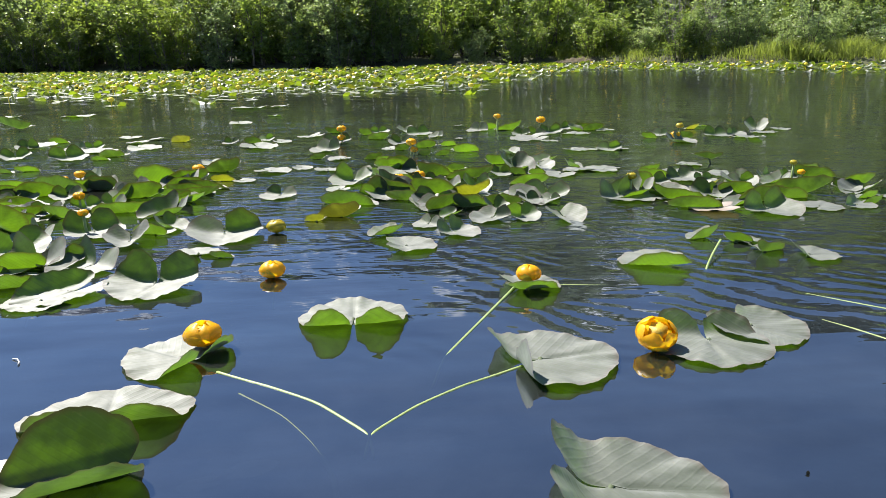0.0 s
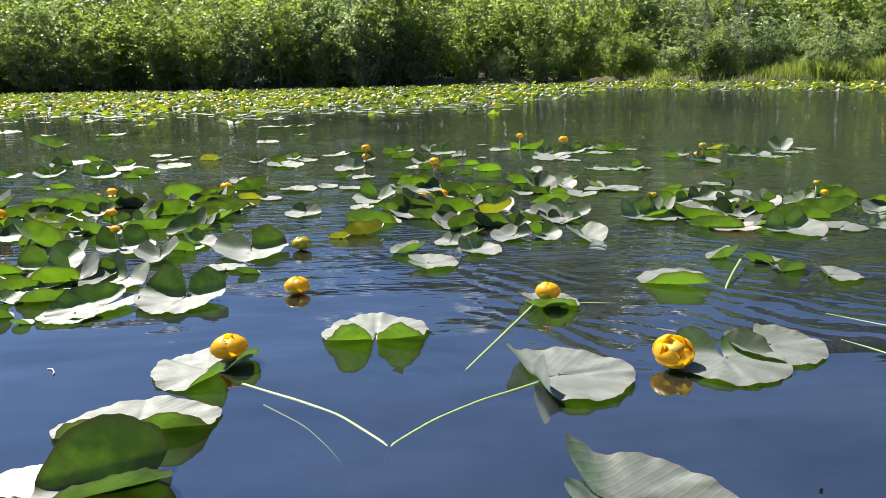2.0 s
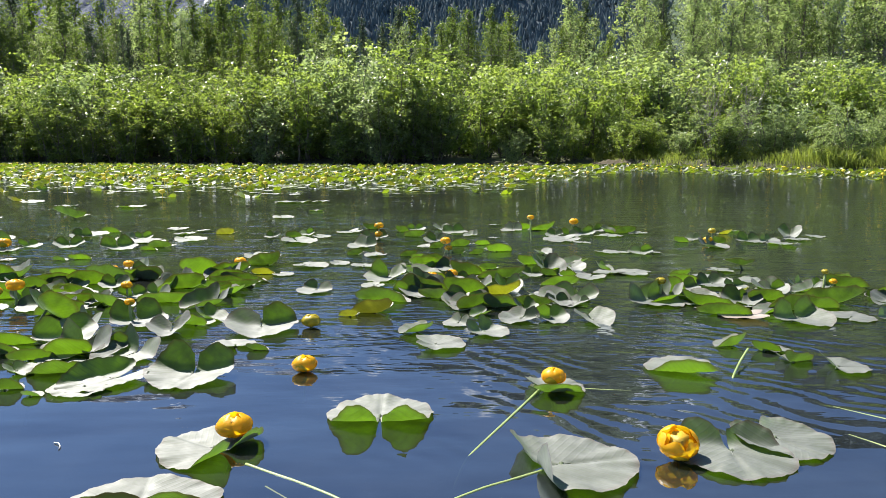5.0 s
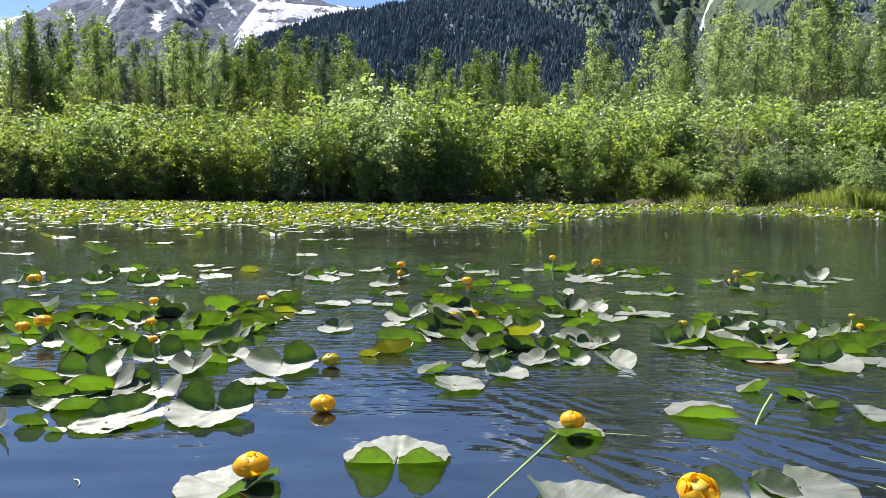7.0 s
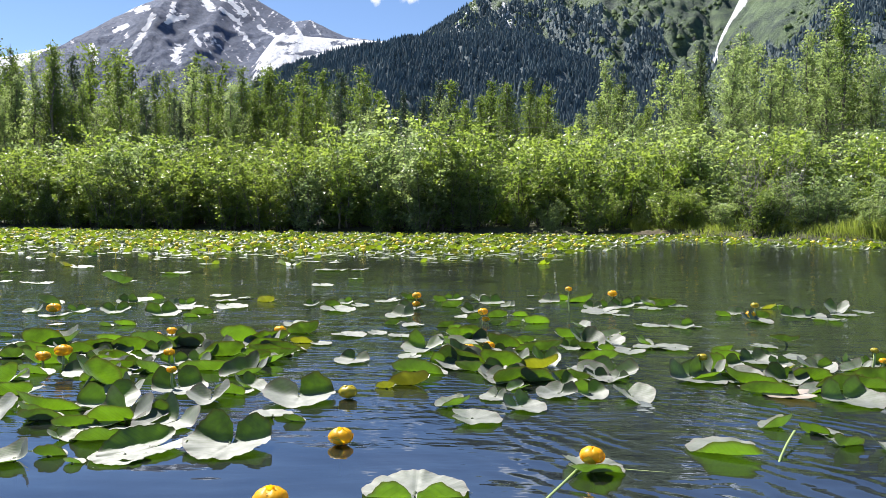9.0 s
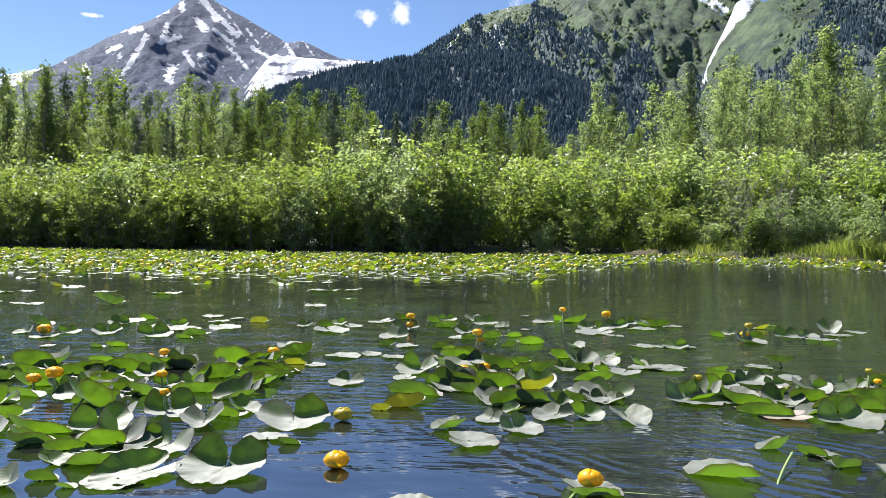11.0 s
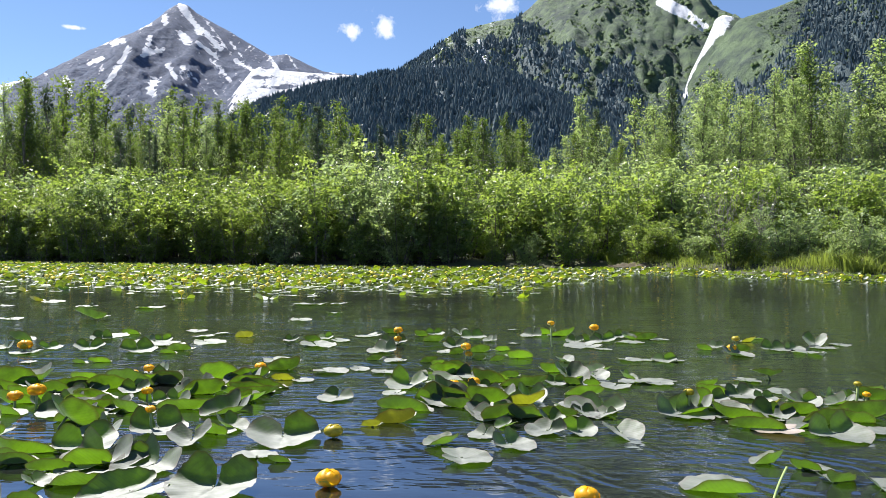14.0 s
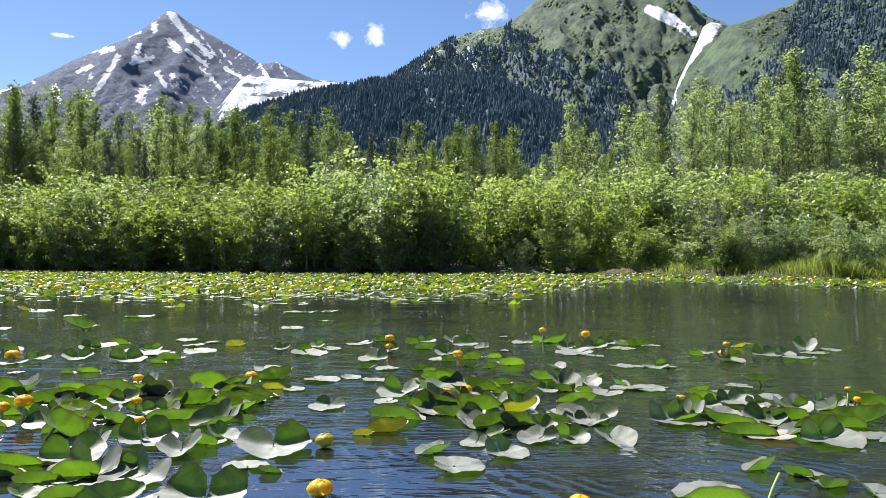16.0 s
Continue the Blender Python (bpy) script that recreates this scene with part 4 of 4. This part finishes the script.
def lily_bed():
    rng = random.Random(21)
    leafy, yellow, blooms, shapes, singles = [], [], [], [], []
    for k in range(16):
        kind = (0, 1, 2, 0, 1, 2, 0, 2)[k % 8]
        if kind == 0:
            v, f, uv, _ = pad_blade(1.0, 0.85, rng.uniform(50, 85), 8, rng.uniform(0, 40), 0, 500 + k, 3, 11, start=0.02, crease=5.0)
        elif kind == 1:
            v, f, uv, _ = pad_blade(1.0, 0.92, 6, 6, rng.uniform(0, 12), 0, 500 + k, 1, 13)
        else:
            v, f, uv, _ = pad_blade(1.0, 0.92, 20, 20, 60, 0, 500 + k, 3, 11)
        shapes.append((np.array(v), f, uv, kind))
    for _ in range(36000):
        y = rng.uniform(10.2, 36)
        x = rng.uniform(-0.72, 0.72) * y
        if rng.random() > bed_front(x, y) * 0.58:
            continue
        pick = rng.randrange(len(shapes)) if y > 15 or rng.random() < 0.4 else rng.choice((1, 4, 9, 12))
        v, f, uv, kind = shapes[pick]
        turn = rng.uniform(-50, 50) + (180, rng.uniform(0, 360), 270)[kind]
        m = pose(x, y, rng.uniform(0.0, 0.16) ** 1.3 * min(1, max(0, y - 14) * 0.2) * 1.6 if kind != 1 else rng.uniform(0.004, 0.02), rng.uniform(-18, 18) * (kind != 1), rng.uniform(-16, 16) * (kind != 1), turn)
        s = rng.uniform(0.13, 0.26)
        mm = np.array(m)
        w = (v * s) @ mm[:3, :3].T + mm[:3, 3]
        if y < 14.0 and len(singles) < 16:
            singles.append((pick, m, s))
        else:
            (yellow if rng.random() < 0.07 else leafy).append((w.tolist(), f, uv))
        if rng.random() < 0.09:
            blooms.append((x, y, rng.uniform(0.07, 0.17)))
    for name, group, mat, label in (("lily_bed", leafy, PAD_BED, "dense bed of green lily pads along the bank"), ("yellowed_pads", yellow, PAD_YELLOW, "yellowing lily pads scattered through the bed")):
        ob = part(name, join([g[:2] for g in group]), mat)
        uvs = np.concatenate([np.array(g[2], dtype=np.float32) for g in group])
        loops = np.empty(len(ob.data.loops), dtype=np.int32)
        ob.data.loops.foreach_get("vertex_index", loops)
        ob.data.uv_layers.new(name="leaf").data.foreach_set("uv", uvs[loops].ravel())
        float_attribute(ob.data, "rim", [0.0] * len(ob.data.vertices))
        tagged(ob, label, "lily pads", kind="stuff")
    models = {}
    for pick, m, s in singles:
        v, f, uv, kind = shapes[pick]
        if pick not in models:
            ob = thing("lily_pad", m, ("green lily pad with its side curled up", "flat glossy lily pad on the water", "lily pad with two raised lobes on the water")[kind],
                       "lily pad", "lily pads before the bed")
            blade = part("blade", (v.tolist(), f), PAD, ob)
            loops = np.empty(len(blade.data.loops), dtype=np.int32)
            blade.data.loops.foreach_get("vertex_index", loops)
            blade.data.uv_layers.new(name="leaf").data.foreach_set("uv", np.array(uv, dtype=np.float32)[loops].ravel())
            float_attribute(blade.data, "rim", [0.0] * len(v))
            part("stalk", tube([(0, 0, 0.002), (0.1, 0.05, -0.1), (0.25, 0.1, -0.3)], [0.02, 0.02, 0.02], 4), STALK_DEEP, ob)
            models[pick] = ob
        else:
            ob = copy_thing(models[pick], m)
        ob.scale = (s, s, s)
    balls = []
    for x, y, z in blooms:
        balls.append(tube([(x, y, z - 0.035), (x, y, z - 0.02), (x, y, z), (x, y, z + 0.022), (x, y, z + 0.03)], [0.014, 0.040, 0.050, 0.040, 0.016], 7))
        balls.append(tube([(x, y, -0.05), (x, y, z - 0.03)], [0.007, 0.007], 4))
    tagged(part("bed_flowers", join(balls), BED_PETAL), "yellow flowers dotted over the lily bed", "flowers", kind="stuff")


lily_bed()


# ---- grassy spit and earth on the bank ----
def grass():
    rng = np.random.default_rng(3)
    verts, faces = [], []
    for x in rng.uniform(6.5, 24, 48000):
        b = bank_line(x)
        y = b + 0.15 + 0.5 * noise.noise((x * 1.3, 2.0, 0)) + abs(rng.normal()) * 2.0
        tuft = noise.noise((x * 0.8, y * 0.8, 0))
        if rng.random() > 0.65 + tuft or (x < 12.0 and rng.random() > 0.35):
            continue
        z = land_height(x, y)
        h = rng.uniform(0.2, 0.62) * (0.8 + 0.9 * tuft) * (0.75 if x < 10 else 1.0)
        w = rng.uniform(0, 6.28)
        dx, dy = math.cos(w) * 0.007, math.sin(w) * 0.007
        lx, ly = rng.normal() * h * 0.42, rng.normal() * h * 0.42
        n = len(verts)
        verts += [(x - dx, y - dy, z - 0.02), (x + dx, y + dy, z - 0.02), (x + lx * 0.35 + dx, y + ly * 0.35 + dy, z + h * 0.6), (x + lx * 0.35 - dx, y + ly * 0.35 - dy, z + h * 0.6), (x + lx, y + ly, z + h * 0.95)]
        faces += [(n, n + 1, n + 2, n + 3), (n + 3, n + 2, n + 4)]
    tagged(part("grass", (verts, faces), GRASS, smooth=False), "tall bright sedge grass on the bank", "grass", kind="stuff")


grass()


# ---- the cut earth bank, a bare bush, wires between the trees ----
def earth_bank():
    bm = bmesh.new()
    bmesh.ops.create_grid(bm, x_segments=40, y_segments=14, size=1)
    for v in bm.verts:
        x, y = v.co.x * 1.4, v.co.y * 0.7
        edge = max(0.0, 1 - v.co.x ** 2) * max(0.0, 1 - v.co.y ** 2)
        v.co = (x, y, -0.1 + 0.42 * edge ** 0.5 * (0.8 + 0.5 * noise.noise((x * 1.7, y * 2, 3))) + 0.12 * edge * noise.noise((x * 6, y * 6, 1)))
    ob = part("earth_bank", bm, EARTH)
    ob.matrix_basis = pose(7.3, 28.9, 0.05, 0, 0, -8)
    tagged(ob, "brown crumbling earth at the water's edge", "ground", kind="structure")


earth_bank()


def bare_bush(x, y, height, seed):
    rng = np.random.default_rng(seed)
    ob = thing("bare_bush", pose(x, y, land_height(x, y) - 0.05), "leafless grey bush among the green shrubs", "bush")
    for k in range(16):
        turn, lean, h = rng.uniform(0, 6.28), rng.uniform(0.2, 1.3), height * rng.uniform(0.6, 1.0)
        line = [np.array([math.cos(turn) * lean * s ** 1.4, math.sin(turn) * lean * s ** 1.4, h * s]) + rng.normal(size=3) * 0.04 for s in np.linspace(0, 1, 6)]
        pieces = [tube(line, [0.022 * (1 - 0.8 * s) for s in np.linspace(0, 1, 6)], 4)]
        for s in np.linspace(0.3, 0.95, 9):
            i = min(int(s * 5), 4)
            p = line[i] + (line[i + 1] - line[i]) * (s * 5 - i)
            q = p + rng.normal(size=3) * 0.22 + np.array([0, 0, 0.22])
            pieces.append(tube([p, q], [0.008, 0.004], 3))
        part("branch", join(pieces), DEADWOOD, ob)


bare_bush(11.2, 29.6, 3.3, 3)
bare_bush(12.6, 29.9, 3.0, 4)


def wire(height):
    line = [(x, 49 + 0.02 * x, height - 0.25 * math.sin(math.pi * (x + 2) / 40)) for x in np.linspace(-2, 38, 24)]
    ob = part("overhead_wire", tube(line, [0.012] * 24, 4), DEADWOOD)
    tagged(ob, "thin overhead wire strung before the trees", "wire", "overhead wires")


wire(7.0)
wire(7.35)


# ---- conifers on the ridge and the lower slopes ----
def conifers():
    rng = random.Random(14)
    pieces = []
    for (ob, verts, w, ny), count, size, grows in (
            (ridge, 17000, 1.0, lambda a, e: True),
            (green, 24000, 1.1, green_woods),
            (east, 24000, 0.8, east_woods)):
        for _ in range(count):
            j, i = rng.randrange(int(ny * 0.08), ny + 1), rng.randrange(w)
            x, y, z = verts[j * w + i]
            if not grows(x / y, z / y):
                continue
            x, y = x + rng.uniform(-4, 4), y + rng.uniform(-4, 4)
            h, r = rng.uniform(8, 15) * size, rng.uniform(3.4, 5.2) * size
            vs = [(x, y, z + h)]
            t0 = rng.uniform(0, 6)
            for k in range(5):
                a = t0 + k * 1.2566
                vs.append((x + r * math.cos(a), y + r * math.sin(a), z - 3))
            pieces.append((vs, [(0, 1 + k, 1 + (k + 1) % 5) for k in range(5)]))
    tagged(part("conifer_forest", join(pieces), HAZED_FIR, smooth=False), "dark spruce forest covering the ridge", "forest", kind="stuff")


conifers()


def brush():
    """Rounded scrub dotted over the open green slopes."""
    rng = random.Random(44)
    pieces = []
    for (ob, verts, w, ny), count, size in ((green, 6500, 1.3), (east, 5000, 0.8)):
        for _ in range(count):
            j, i = rng.randrange(int(ny * 0.25), ny), rng.randrange(w)
            x, y, z = verts[j * w + i]
            if noise.noise((x / 90, y / 90, z / 90)) + 0.25 * noise.noise((x / 25, y / 25, 2.0)) < -0.02 or z / y > 0.36:
                continue
            x, y = x + rng.uniform(-5, 5), y + rng.uniform(-5, 5)
            r, h = rng.uniform(2.5, 7.0) * size, rng.uniform(1.3, 2.8) * size
            t0 = rng.uniform(0, 6)
            vs = [(x, y, z + h)]
            for level, wide in ((0.62, 0.62), (-1, 1.25)):
                vs += [(x + r * wide * math.cos(t0 + k * 1.2566), y + r * wide * math.sin(t0 + k * 1.2566), z + (h * level if level > 0 else -r)) for k in range(5)]
            fs = [(0, 1 + k, 1 + (k + 1) % 5) for k in range(5)] + [(1 + k, 6 + k, 6 + (k + 1) % 5, 1 + (k + 1) % 5) for k in range(5)]
            pieces.append((vs, fs))
    tagged(part("alpine_brush", join(pieces), BRUSH), "green scrub dotted over the mountain slopes", "brush", kind="stuff")


brush()

# ---- small floating things ----
lily_pad(-1.60, 2.98, 0.24, 62, 60, 60, 20, 0, lean=-38, lift=0.05, label="withered lily pad rolled upright with a pale tip")
lily_pad(-0.255, 1.205, 0.10, 20, 0, 0, 0, 0, mat=SUNK, wide=0.5, lift=-0.02, stalk=False, label="faded leaf sunk just under the water")
lily_pad(-0.33, 1.185, 0.08, 200, 0, 0, 0, 0, mat=SUNK, wide=0.5, lift=-0.03, stalk=False, label="faded leaf sunk just under the water")
petal = part("fallen_petal", cup_petal(0.006, 0.6, 0.6, 100), EARTH)
petal.matrix_basis = pose(0.674, 1.072, 0.002, 80, 0, 30)
tagged(petal, "small faded brown petal floating on the water", "petal")
straw = part("straw", tube([(-0.90, 1.70, 0.002), (-0.885, 1.692, 0.004), (-0.872, 1.675, 0.003), (-0.868, 1.66, 0.002)], [0.0016] * 4, 5), STRAW)
tagged(straw, "pale bent straw floating on the water", "straw")

# ---- lily pads over the middle water ----
def crowd(count, x0, x1, y0, y1, seed):
    """Fills a thick clump with a few more leaves."""
    rng = random.Random(seed)
    for _ in range(count):
        pad(rng.choice("DHHSSSHSD"), round(rng.uniform(x0, x1), 2), round(rng.uniform(y0, y1), 2), rng.uniform(0.15, 0.26))


crowd(62, -2.5, -0.95, 2.35, 4.1, 3)
crowd(24, -0.1, 0.85, 2.95, 4.5, 4)
crowd(20, 1.1, 2.5, 3.05, 3.8, 5)

pad("S", -1.15, 2.04, 0.06)
pad("H", -1.34, 2.06, 0.17)
pad("S", -1.26, 2.09, 0.09)
pad("Q", 0.86, 2.26, 0.25)
pad("D", -1.32, 2.27, 0.10)
pad("G", 1.37, 2.29, 0.18)
pad("S", 1.25, 2.34, 0.13)
pad("F", -1.29, 2.36, 0.11)
pad("H", -1.03, 2.47, 0.25)
pad("S", 1.21, 2.48, 0.10)
pad("F", 1.26, 2.49, 0.12)
pad("S", -1.56, 2.49, 0.15)
pad("S", -0.61, 2.52, 0.08)
pad("H", -1.23, 2.52, 0.26)
pad("S", 1.13, 2.55, 0.12)
pad("F", -0.70, 2.58, 0.17)
pad("F", 0.04, 2.58, 0.21)
pad("D", -1.77, 2.66, 0.10)
pad("D", -1.67, 2.68, 0.10)
pad("H", 0.23, 2.77, 0.19)
pad("D", -0.03, 2.78, 0.14)
pad("H", -0.67, 2.86, 0.28)
pad("H", 0.13, 2.91, 0.13)
pad("H", 1.58, 2.97, 0.28)
pad("H", -1.22, 2.98, 0.27)
pad("F", 1.81, 2.99, 0.20)
pad("H", 0.53, 2.99, 0.16)
pad("H", 0.40, 2.99, 0.18)
pad("H", 1.98, 3.00, 0.14)
pad("S", 2.08, 3.02, 0.09)
pad("D", -0.93, 3.02, 0.16)
pad("P", 1.38, 3.03, 0.22)
pad("Y", -0.33, 3.04, 0.09)
pad("D", 0.24, 3.08, 0.10)
pad("D", 1.52, 3.10, 0.14)
pad("Y", -0.23, 3.10, 0.19)
pad("H", -2.04, 3.12, 0.16)
pad("S", 2.13, 3.14, 0.09)
pad("D", 0.44, 3.15, 0.15)
pad("D", -1.62, 3.17, 0.16)
pad("H", 2.21, 3.17, 0.09)
pad("S", -2.02, 3.22, 0.17)
pad("F", 1.49, 3.24, 0.15)
pad("F", 1.28, 3.25, 0.18)
pad("S", 1.90, 3.26, 0.34)
pad("D", 0.34, 3.28, 0.13)
pad("D", 0.28, 3.29, 0.11)
pad("H", 0.70, 3.30, 0.13)
pad("H", 0.18, 3.31, 0.23)
pad("H", 0.61, 3.31, 0.15)
pad("S", -1.22, 3.33, 0.27)
pad("H", 1.06, 3.34, 0.28)
pad("S", 1.22, 3.34, 0.07)
pad("H", 2.16, 3.36, 0.14)
pad("H", -1.58, 3.36, 0.17)
pad("S", -0.24, 3.37, 0.27)
pad("D", 1.29, 3.37, 0.21)
pad("Y", 1.51, 3.44, 0.15)
pad("F", 0.58, 3.48, 0.16)
pad("H", -1.86, 3.48, 0.18)
pad("Y", 0.37, 3.50, 0.25)
pad("S", 1.19, 3.54, 0.19)
pad("H", 2.13, 3.54, 0.09)
pad("H", -0.09, 3.55, 0.19)
pad("S", -2.34, 3.57, 0.14)
pad("H", 1.74, 3.59, 0.16)
pad("F", -2.06, 3.63, 0.12)
pad("H", -0.58, 3.63, 0.19)
pad("D", -1.89, 3.64, 0.16)
pad("D", -1.36, 3.68, 0.17)
pad("S", -0.99, 3.68, 0.27)
pad("H", 2.04, 3.69, 0.14)
pad("H", 1.60, 3.69, 0.13)
pad("S", -1.26, 3.69, 0.22)
pad("S", -1.13, 3.70, 0.14)
pad("H", 1.94, 3.71, 0.15)
pad("F", -2.29, 3.72, 0.15)
pad("S", 2.17, 3.73, 0.11)
pad("F", -0.29, 3.75, 0.13)
pad("H", -2.06, 3.78, 0.12)
pad("F", 0.24, 3.83, 0.11)
pad("F", 0.11, 3.85, 0.15)
pad("F", 1.77, 3.87, 0.15)
pad("H", 1.60, 3.88, 0.13)
pad("S", -1.80, 3.94, 0.31)
pad("F", -2.53, 3.96, 0.19)
pad("S", 0.42, 3.97, 0.27)
pad("S", -1.56, 3.97, 0.22)
pad("H", -0.24, 3.99, 0.28)
pad("F", 1.55, 4.00, 0.13)
pad("F", 0.91, 4.00, 0.19)
pad("S", 1.44, 4.02, 0.12)
pad("S", 0.78, 4.03, 0.10)
pad("S", 0.67, 4.05, 0.10)
pad("S", -2.08, 4.05, 0.18)
pad("F", -0.09, 4.07, 0.13)
pad("H", 0.59, 4.09, 0.16)
pad("F", -0.85, 4.11, 0.13)
pad("F", 1.19, 4.12, 0.24)
pad("F", 1.05, 4.12, 0.19)
pad("Y", -0.98, 4.12, 0.13)
pad("S", -1.15, 4.13, 0.24)
pad("S", -1.35, 4.13, 0.24)
pad("S", 0.26, 4.19, 0.13)
pad("S", -2.61, 4.20, 0.20)
pad("F", 1.71, 4.21, 0.17)
pad("S", -2.82, 4.21, 0.09)
pad("D", 0.72, 4.22, 0.16)
pad("R", 1.86, 4.23, 0.18)
pad("S", 0.36, 4.27, 0.12)
pad("D", 1.04, 4.28, 0.12)
pad("S", -0.12, 4.29, 0.11)
pad("H", 0.12, 4.31, 0.20)
pad("D", 0.86, 4.32, 0.18)
pad("S", -0.02, 4.32, 0.12)
pad("H", -1.78, 4.38, 0.17)
pad("F", -0.41, 4.40, 0.17)
pad("F", -0.75, 4.43, 0.23)
pad("S", -1.02, 4.46, 0.22)
pad("D", 0.91, 4.46, 0.19)
pad("F", -0.58, 4.51, 0.13)
pad("F", 0.05, 4.56, 0.13)
pad("S", -2.44, 4.68, 0.10)
pad("F", -2.77, 4.69, 0.11)
pad("S", -2.34, 4.72, 0.14)
pad("S", -0.08, 4.72, 0.12)
pad("S", -0.14, 4.81, 0.12)
pad("F", -1.17, 4.82, 0.20)
pad("F", -0.37, 4.86, 0.16)
pad("S", -0.51, 4.89, 0.12)
pad("D", 0.77, 4.90, 0.16)
pad("S", 0.32, 4.91, 0.10)
pad("S", 0.20, 4.93, 0.10)
pad("F", 1.54, 4.94, 0.11)
pad("H", 1.46, 4.96, 0.18)
pad("F", 1.37, 4.98, 0.11)
pad("F", 1.23, 4.99, 0.19)
pad("S", 0.46, 5.03, 0.19)
pad("F", -3.04, 5.14, 0.23)
pad("S", -2.05, 5.15, 0.12)
pad("S", 0.05, 5.23, 0.11)
pad("H", 2.06, 5.26, 0.25)
pad("H", -2.31, 5.29, 0.29)
pad("F", -0.04, 5.30, 0.13)
pad("S", -2.00, 5.32, 0.20)
pad("H", -0.50, 5.32, 0.24)
pad("S", 0.23, 5.33, 0.15)
pad("H", -3.33, 5.35, 0.17)
pad("F", 2.64, 5.37, 0.23)
pad("H", -3.01, 5.37, 0.18)
pad("H", -2.72, 5.38, 0.24)
pad("S", 0.37, 5.40, 0.13)
pad("S", 2.20, 5.47, 0.14)
pad("F", 1.16, 5.50, 0.14)
pad("S", 1.93, 5.54, 0.12)
pad("H", 2.49, 5.58, 0.22)
pad("H", 2.63, 5.58, 0.18)
pad("H", 0.03, 5.63, 0.20)
pad("F", -1.05, 5.64, 0.29)
pad("F", -2.22, 5.65, 0.29)
pad("F", 2.92, 5.65, 0.22)
pad("H", 2.07, 5.68, 0.16)
pad("F", 1.06, 5.70, 0.32)
pad("F", -1.95, 5.77, 0.26)
pad("H", -0.47, 5.80, 0.24)
pad("H", -2.47, 5.81, 0.18)
pad("F", 0.51, 5.82, 0.10)
pad("H", -2.36, 5.86, 0.19)
pad("S", -3.56, 5.87, 0.22)
pad("F", 3.14, 5.87, 0.17)
pad("S", -1.15, 5.91, 0.14)
pad("S", -0.12, 5.92, 0.19)
pad("F", 1.46, 5.93, 0.25)
pad("D", 2.98, 5.94, 0.24)
pad("F", -0.92, 5.94, 0.16)
pad("H", -1.32, 5.94, 0.15)
pad("H", 1.02, 5.97, 0.17)
pad("H", 1.15, 5.97, 0.19)
pad("H", -2.92, 5.98, 0.20)
pad("H", 0.33, 5.99, 0.15)
pad("Y", 2.49, 6.04, 0.13)
pad("F", -2.89, 6.09, 0.31)
pad("H", 1.28, 6.09, 0.21)
pad("H", -1.07, 6.11, 0.15)
pad("F", -2.11, 6.13, 0.19)
pad("F", 1.77, 6.13, 0.17)
pad("Y", -1.75, 6.13, 0.19)
pad("S", 1.69, 6.17, 0.18)
pad("D", 1.52, 6.24, 0.15)
pad("F", 2.63, 6.24, 0.13)
pad("H", 0.19, 6.25, 0.24)
pad("F", -0.71, 6.28, 0.24)
pad("S", -0.28, 6.29, 0.13)
pad("S", -2.83, 6.29, 0.16)
pad("S", 1.61, 6.30, 0.16)
pad("H", 1.44, 6.34, 0.18)
pad("F", -2.02, 6.37, 0.15)
pad("S", 1.00, 6.37, 0.25)
pad("H", 0.71, 6.38, 0.22)
pad("F", 0.90, 6.40, 0.13)
pad("H", -0.15, 6.46, 0.20)
pad("D", 0.08, 6.48, 0.18)
pad("S", -0.57, 6.50, 0.16)
pad("S", 0.81, 6.51, 0.16)
pad("F", -2.33, 6.58, 0.20)
pad("F", 0.60, 6.82, 0.14)
pad("R", -3.76, 7.48, 0.38)
pad("F", -4.67, 7.60, 0.22)
pad("F", -4.88, 7.64, 0.16)
pad("F", -1.61, 7.69, 0.24)
pad("F", -5.20, 7.78, 0.16)
pad("F", -1.38, 8.50, 0.20)
pad("F", -6.00, 9.08, 0.29)
pad("F", -3.82, 9.11, 0.40)
pad("F", -4.71, 9.27, 0.28)
pad("F", -5.83, 9.35, 0.19)
pad("F", -1.57, 9.90, 0.31)
pad("F", -1.92, 9.93, 0.51)
pad("F", -5.63, 10.11, 0.33)
pad("Y", -5.99, 10.31, 0.21)
